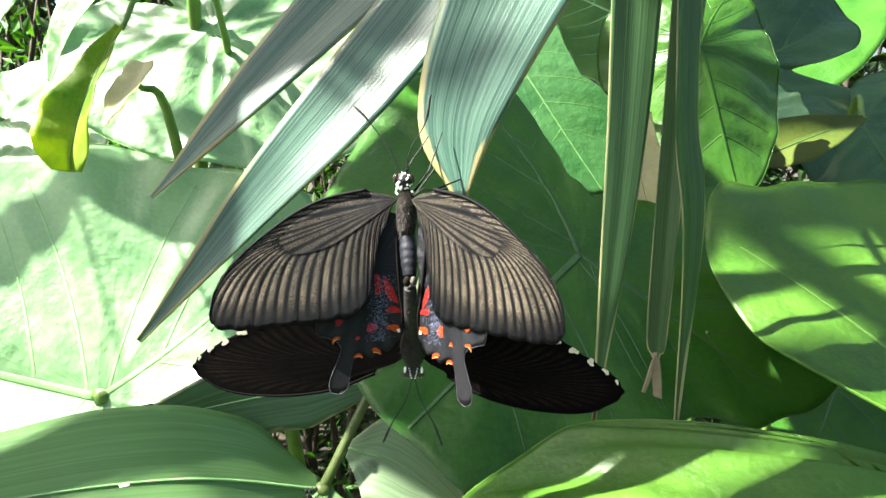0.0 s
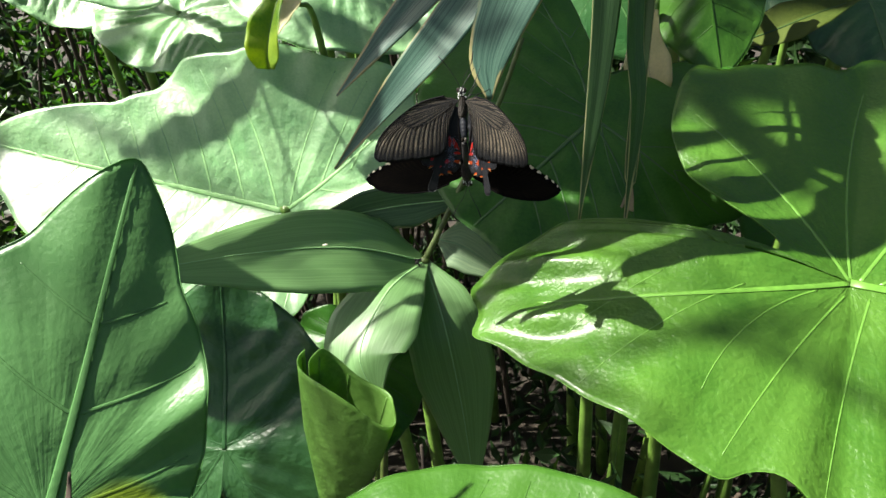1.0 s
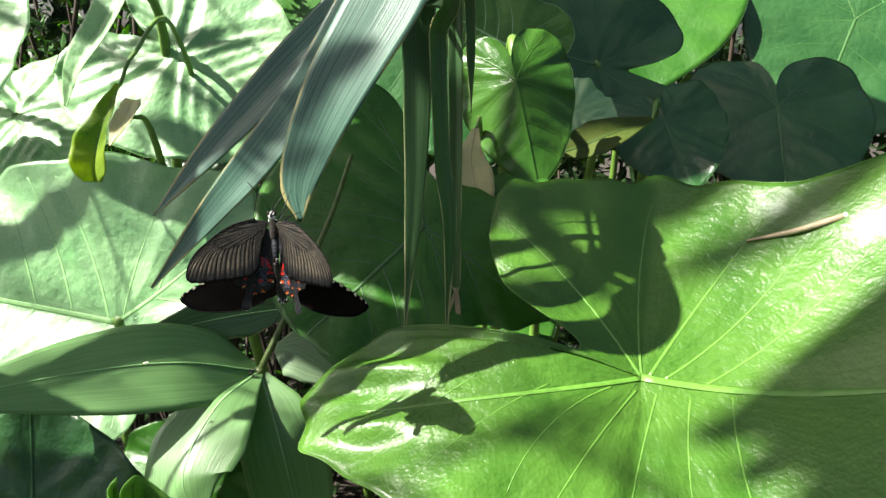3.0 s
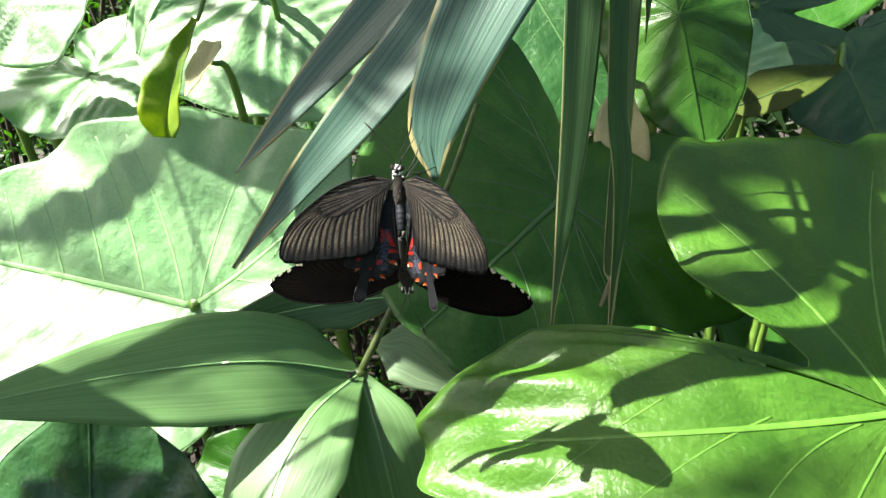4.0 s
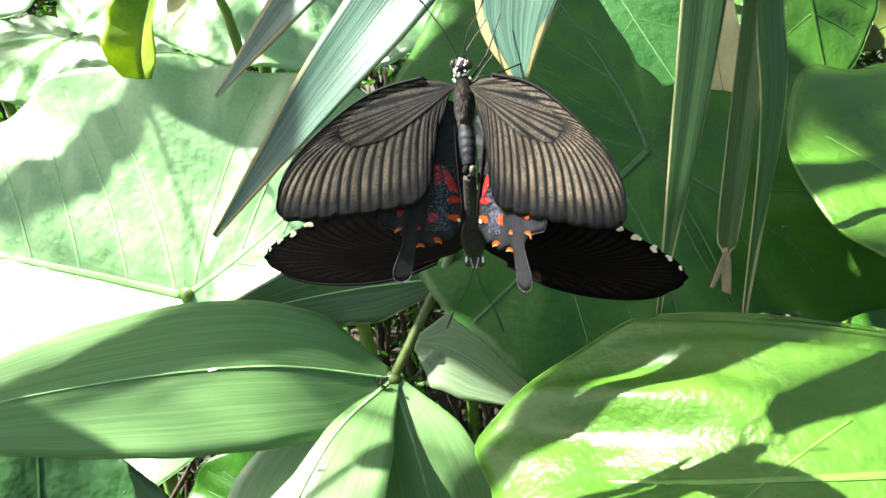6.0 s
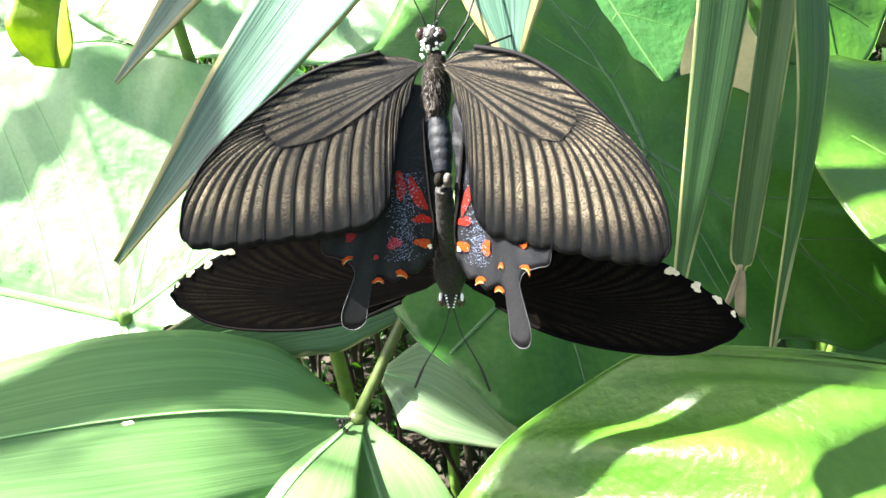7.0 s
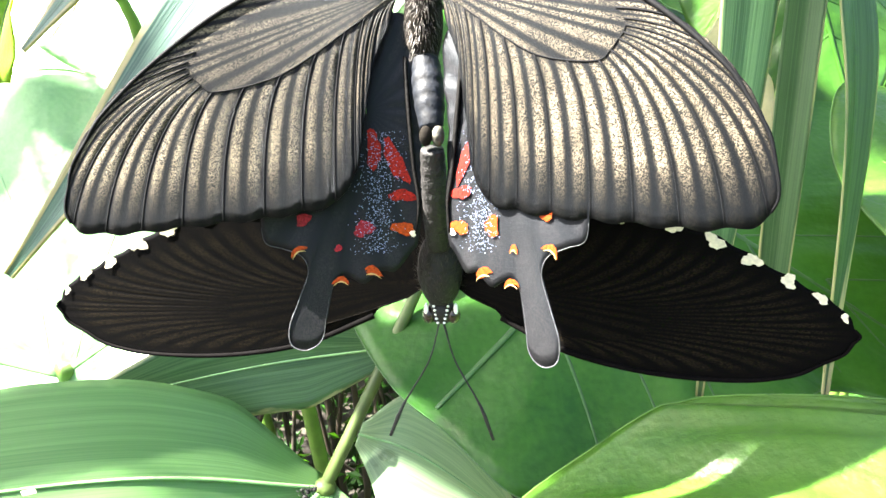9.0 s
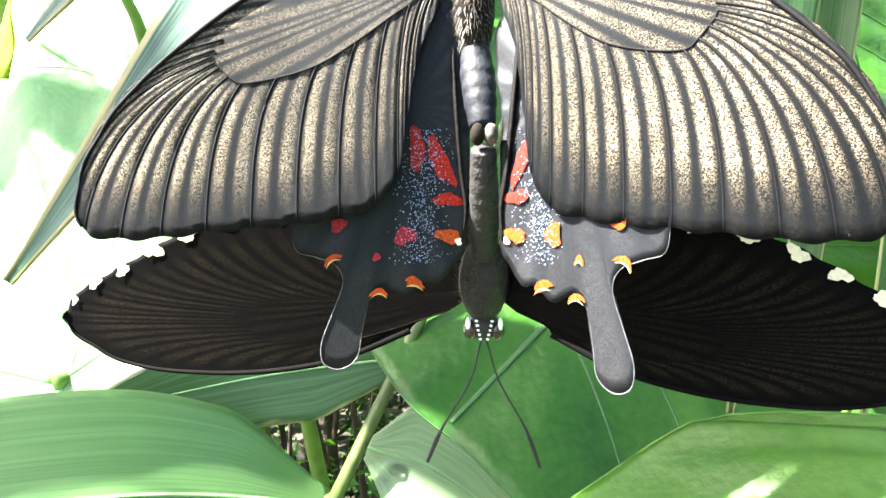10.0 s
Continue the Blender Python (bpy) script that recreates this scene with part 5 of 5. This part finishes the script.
MFORE = [((8.3, -7.2), (4, -5)), ((16.1, -10.4), (10, -7)), ((23.9, -11.8), (16, -8.6)), ((31.6, -12.0), (22, -8.6)), ((38.6, -11.2), (25, -8)), ((43.6, -8.9), (26, -7.2)), ((46.3, -6.4), (26.4, -6.4)),
         ((46.3, -4.8), (26.4, -5.8)), ((44.4, -2.4), (26, -5.2)), ((41.8, -0.9), (25.4, -4.6)), ((38.2, 1.1), (24, -4.0)), ((34.6, 3.2), (21.5, -3.6)), ((30.6, 5.0), (18, -3.4)), ((25.5, 6.4), (14, -3.2)),
         ((20, 7.2), (10, -3)), ((14, 7.6), (7, -2.9)), ((9, 6.5), (4.5, -2.8)), ((4, 3), (2.5, -2.6)), ((2, 0), (1.6, -2.8))]
for fr_, sz in ((ml, 1.0), (mr, 0.945)):
    w, grid = fan_wing("forewing", fr_, (1.2, -3.2), MFORE, WING_M, male, M_AT, camber=-0.6, lift=-0.0004, size=sz, reach=sz, pleat=0.00002, veins=(4, 16), scallop=0.3, ribs=0.0, rib_mat=RIB_M)
    for i, rad in enumerate((0.55, 0.8, 1.0, 1.1, 1.2, 1.25, 1.25)):
        col = grid[-2, int((7.5 + i) * 10)]
        q = col - fr_[0]
        along = grid[-2, int((7.5 + i) * 10) + 3] - grid[-2, int((7.5 + i) * 10) - 3]
        lean = math.degrees(math.atan2(along @ fr_[2], along @ fr_[1]))
        patch("cream_spot", fr_, (q @ fr_[1] * 1000 / sz, q @ fr_[2] * 1000 / sz), (rad * 0.85, rad * 0.62), lean, CREAM, w, M_AT, float(q @ fr_[3]) + 0.00012, seed=40 + i, size=sz, ragged=0.4)
    fan_wing("hindwing", fr_, (1, 0), [((5 + 14 * math.sin(a), 2 + 17 * math.cos(a) - 2), (2.5 + 6 * math.sin(a), 1 + 7 * math.cos(a))) for a in np.linspace(2.0, -0.15, 12)], WING_M, male, M_AT, lift=-0.0016, size=0.9, reach=0.9, pleat=0.00003, veins=(2, 10), ribs=0.0, rib_mat=RIB_M)
ball("thorax", (-0.0074, 0.1400, 0.7478), (0.0028, 0.0026, 0.0050), FUR, male, M_AT, rows=12, cols=18)
hairs("thorax_hair", 1300, (-0.0074, 0.1400, 0.7478), (0.0028, 0.0026, 0.0050), 0.0009, HAIR, male, M_AT, 62, way=(0, 0, 1))
segmented("abdomen", [(-0.0075, 0.1385, 0.751), (-0.0076, 0.1355, 0.757), (-0.0078, 0.1335, 0.7628)], (0.0014, 0.0016, 0.0015, 0.0013), FUR, male, M_AT, rings=8)
for dx in (-0.0006, 0.0007):
    ball("clasper", (-0.0078 + dx, 0.1329, 0.7642), (0.0007, 0.0009, 0.0011), HORN if dx > 0 else FUR_BROWN, male, M_AT)
head = ball("head", (-0.0073, 0.1402, 0.7424), (0.0018, 0.0018, 0.0017), FUR, male, M_AT)
for sx in (-1, 1):
    ball("eye", (-0.0073 + sx * 0.0015, 0.1396, 0.7420), (0.0009, 0.0011, 0.0011), EYE, head, M_AT)
for sx in (-1, 1):
    ball("white_mark", (-0.0073 + sx * 0.0018, 0.1391, 0.7428), (0.0003, 0.0005, 0.0009), WHITE, head, M_AT)
    for k in range(5):
        ball("white_dot", (-0.0073 + sx * (0.0004 + 0.00012 * k), 0.13855 + 0.00004 * k, 0.7413 + 0.00052 * k), (0.00020, 0.00015, 0.00016), WHITE, head, M_AT, rows=4, cols=6)
antenna([(-0.0070, 0.1395, 0.7408), (-0.0055, 0.138, 0.7365), (-0.0025, 0.1365, 0.7315), (-0.0008, 0.1358, 0.7272)], male, M_AT)
antenna([(-0.0076, 0.1395, 0.7408), (-0.0088, 0.138, 0.7365), (-0.0118, 0.1365, 0.7315), (-0.0135, 0.1358, 0.7275)], male, M_AT)


# ---- small things ----
twig_at = np.array((0.272, 0.217, 0.755))
dry_twig = thing("dry_twig", twig_at, "pale dry twig lying on the bright leaf", "twig")
tube("stick", spline([(0.2517, 0.2262, 0.7475), (0.2737, 0.2165, 0.7562), (0.2955, 0.2075, 0.7675)], 14), [0.0007, 0.0015, 0.0019, 0.0023], DRY, dry_twig, twig_at, sides=8)
ball("broken_end", (0.2962, 0.2073, 0.7678), (0.0012, 0.0022, 0.0024), CREAM, dry_twig, twig_at)


def water_drop(at, r, flat=0.55):
    d = ball("water_drop", at, (r, r, r * flat), WATER, None, at, rows=8, cols=14)
    return tagged(d, "clear water drop resting on a leaf", "water drop", "water drops")


for at, r in (((-0.0290, 0.2314, 0.6668), 0.0026), ((-0.0318, 0.2312, 0.6640), 0.0018), ((-0.0104, 0.2290, 0.6900), 0.0011), ((-0.0085, 0.2290, 0.6925), 0.0007), ((-0.1012, -0.0300, 0.7322), 0.0018)):
    water_drop(at, r)


def ant(at, turn):
    """A small black ant at the joint."""
    a = thing("ant", at, "tiny black ant at the stem joint", "ant", "ants")
    c, s = math.cos(turn), math.sin(turn)
    at = np.array(at)
    for nm, d, r in (("abdomen", -0.0013, 0.0008), ("thorax", 0.0, 0.0005), ("head", 0.001, 0.0006)):
        ball(nm, at + np.array((d * c, 0, d * s)), (r, r, r), FUR, a, at, rows=6, cols=8)
    for k in range(6):
        side = -1 if k % 2 else 1
        f = (k // 2 - 1) * 0.0008
        p = at + np.array((f * c * 0.5, 0, f * s * 0.5))
        q = p + np.array((f * c - side * 0.0009 * s, -0.0006, f * s + side * 0.0009 * c))
        tube("leg", [p, q, q + np.array((f * c * 0.4 - side * 0.0007 * s, 0.0007, f * s * 0.4 + side * 0.0007 * c))], 0.00009, FUR, a, at, sides=4)


for at, turn in (((-0.0475, 0.2165, 0.6648), 0.4), ((-0.0498, 0.2160, 0.6640), 1.9), ((-0.0482, 0.2155, 0.6622), -0.7)):
    ant(at, turn)

flake = mesh_ob("petal_flake", [(-0.0928, 0.1720, 0.6930), (-0.0903, 0.1724, 0.6934), (-0.0896, 0.1720, 0.6928), (-0.0922, 0.1715, 0.6924), (-0.0911, 0.1716, 0.6931)], [(0, 1, 4), (1, 2, 4), (2, 3, 4), (3, 0, 4)], CREAM, None, (-0.091, 0.172, 0.693))
tagged(flake, "small white flake lying on the long blade", "flake")
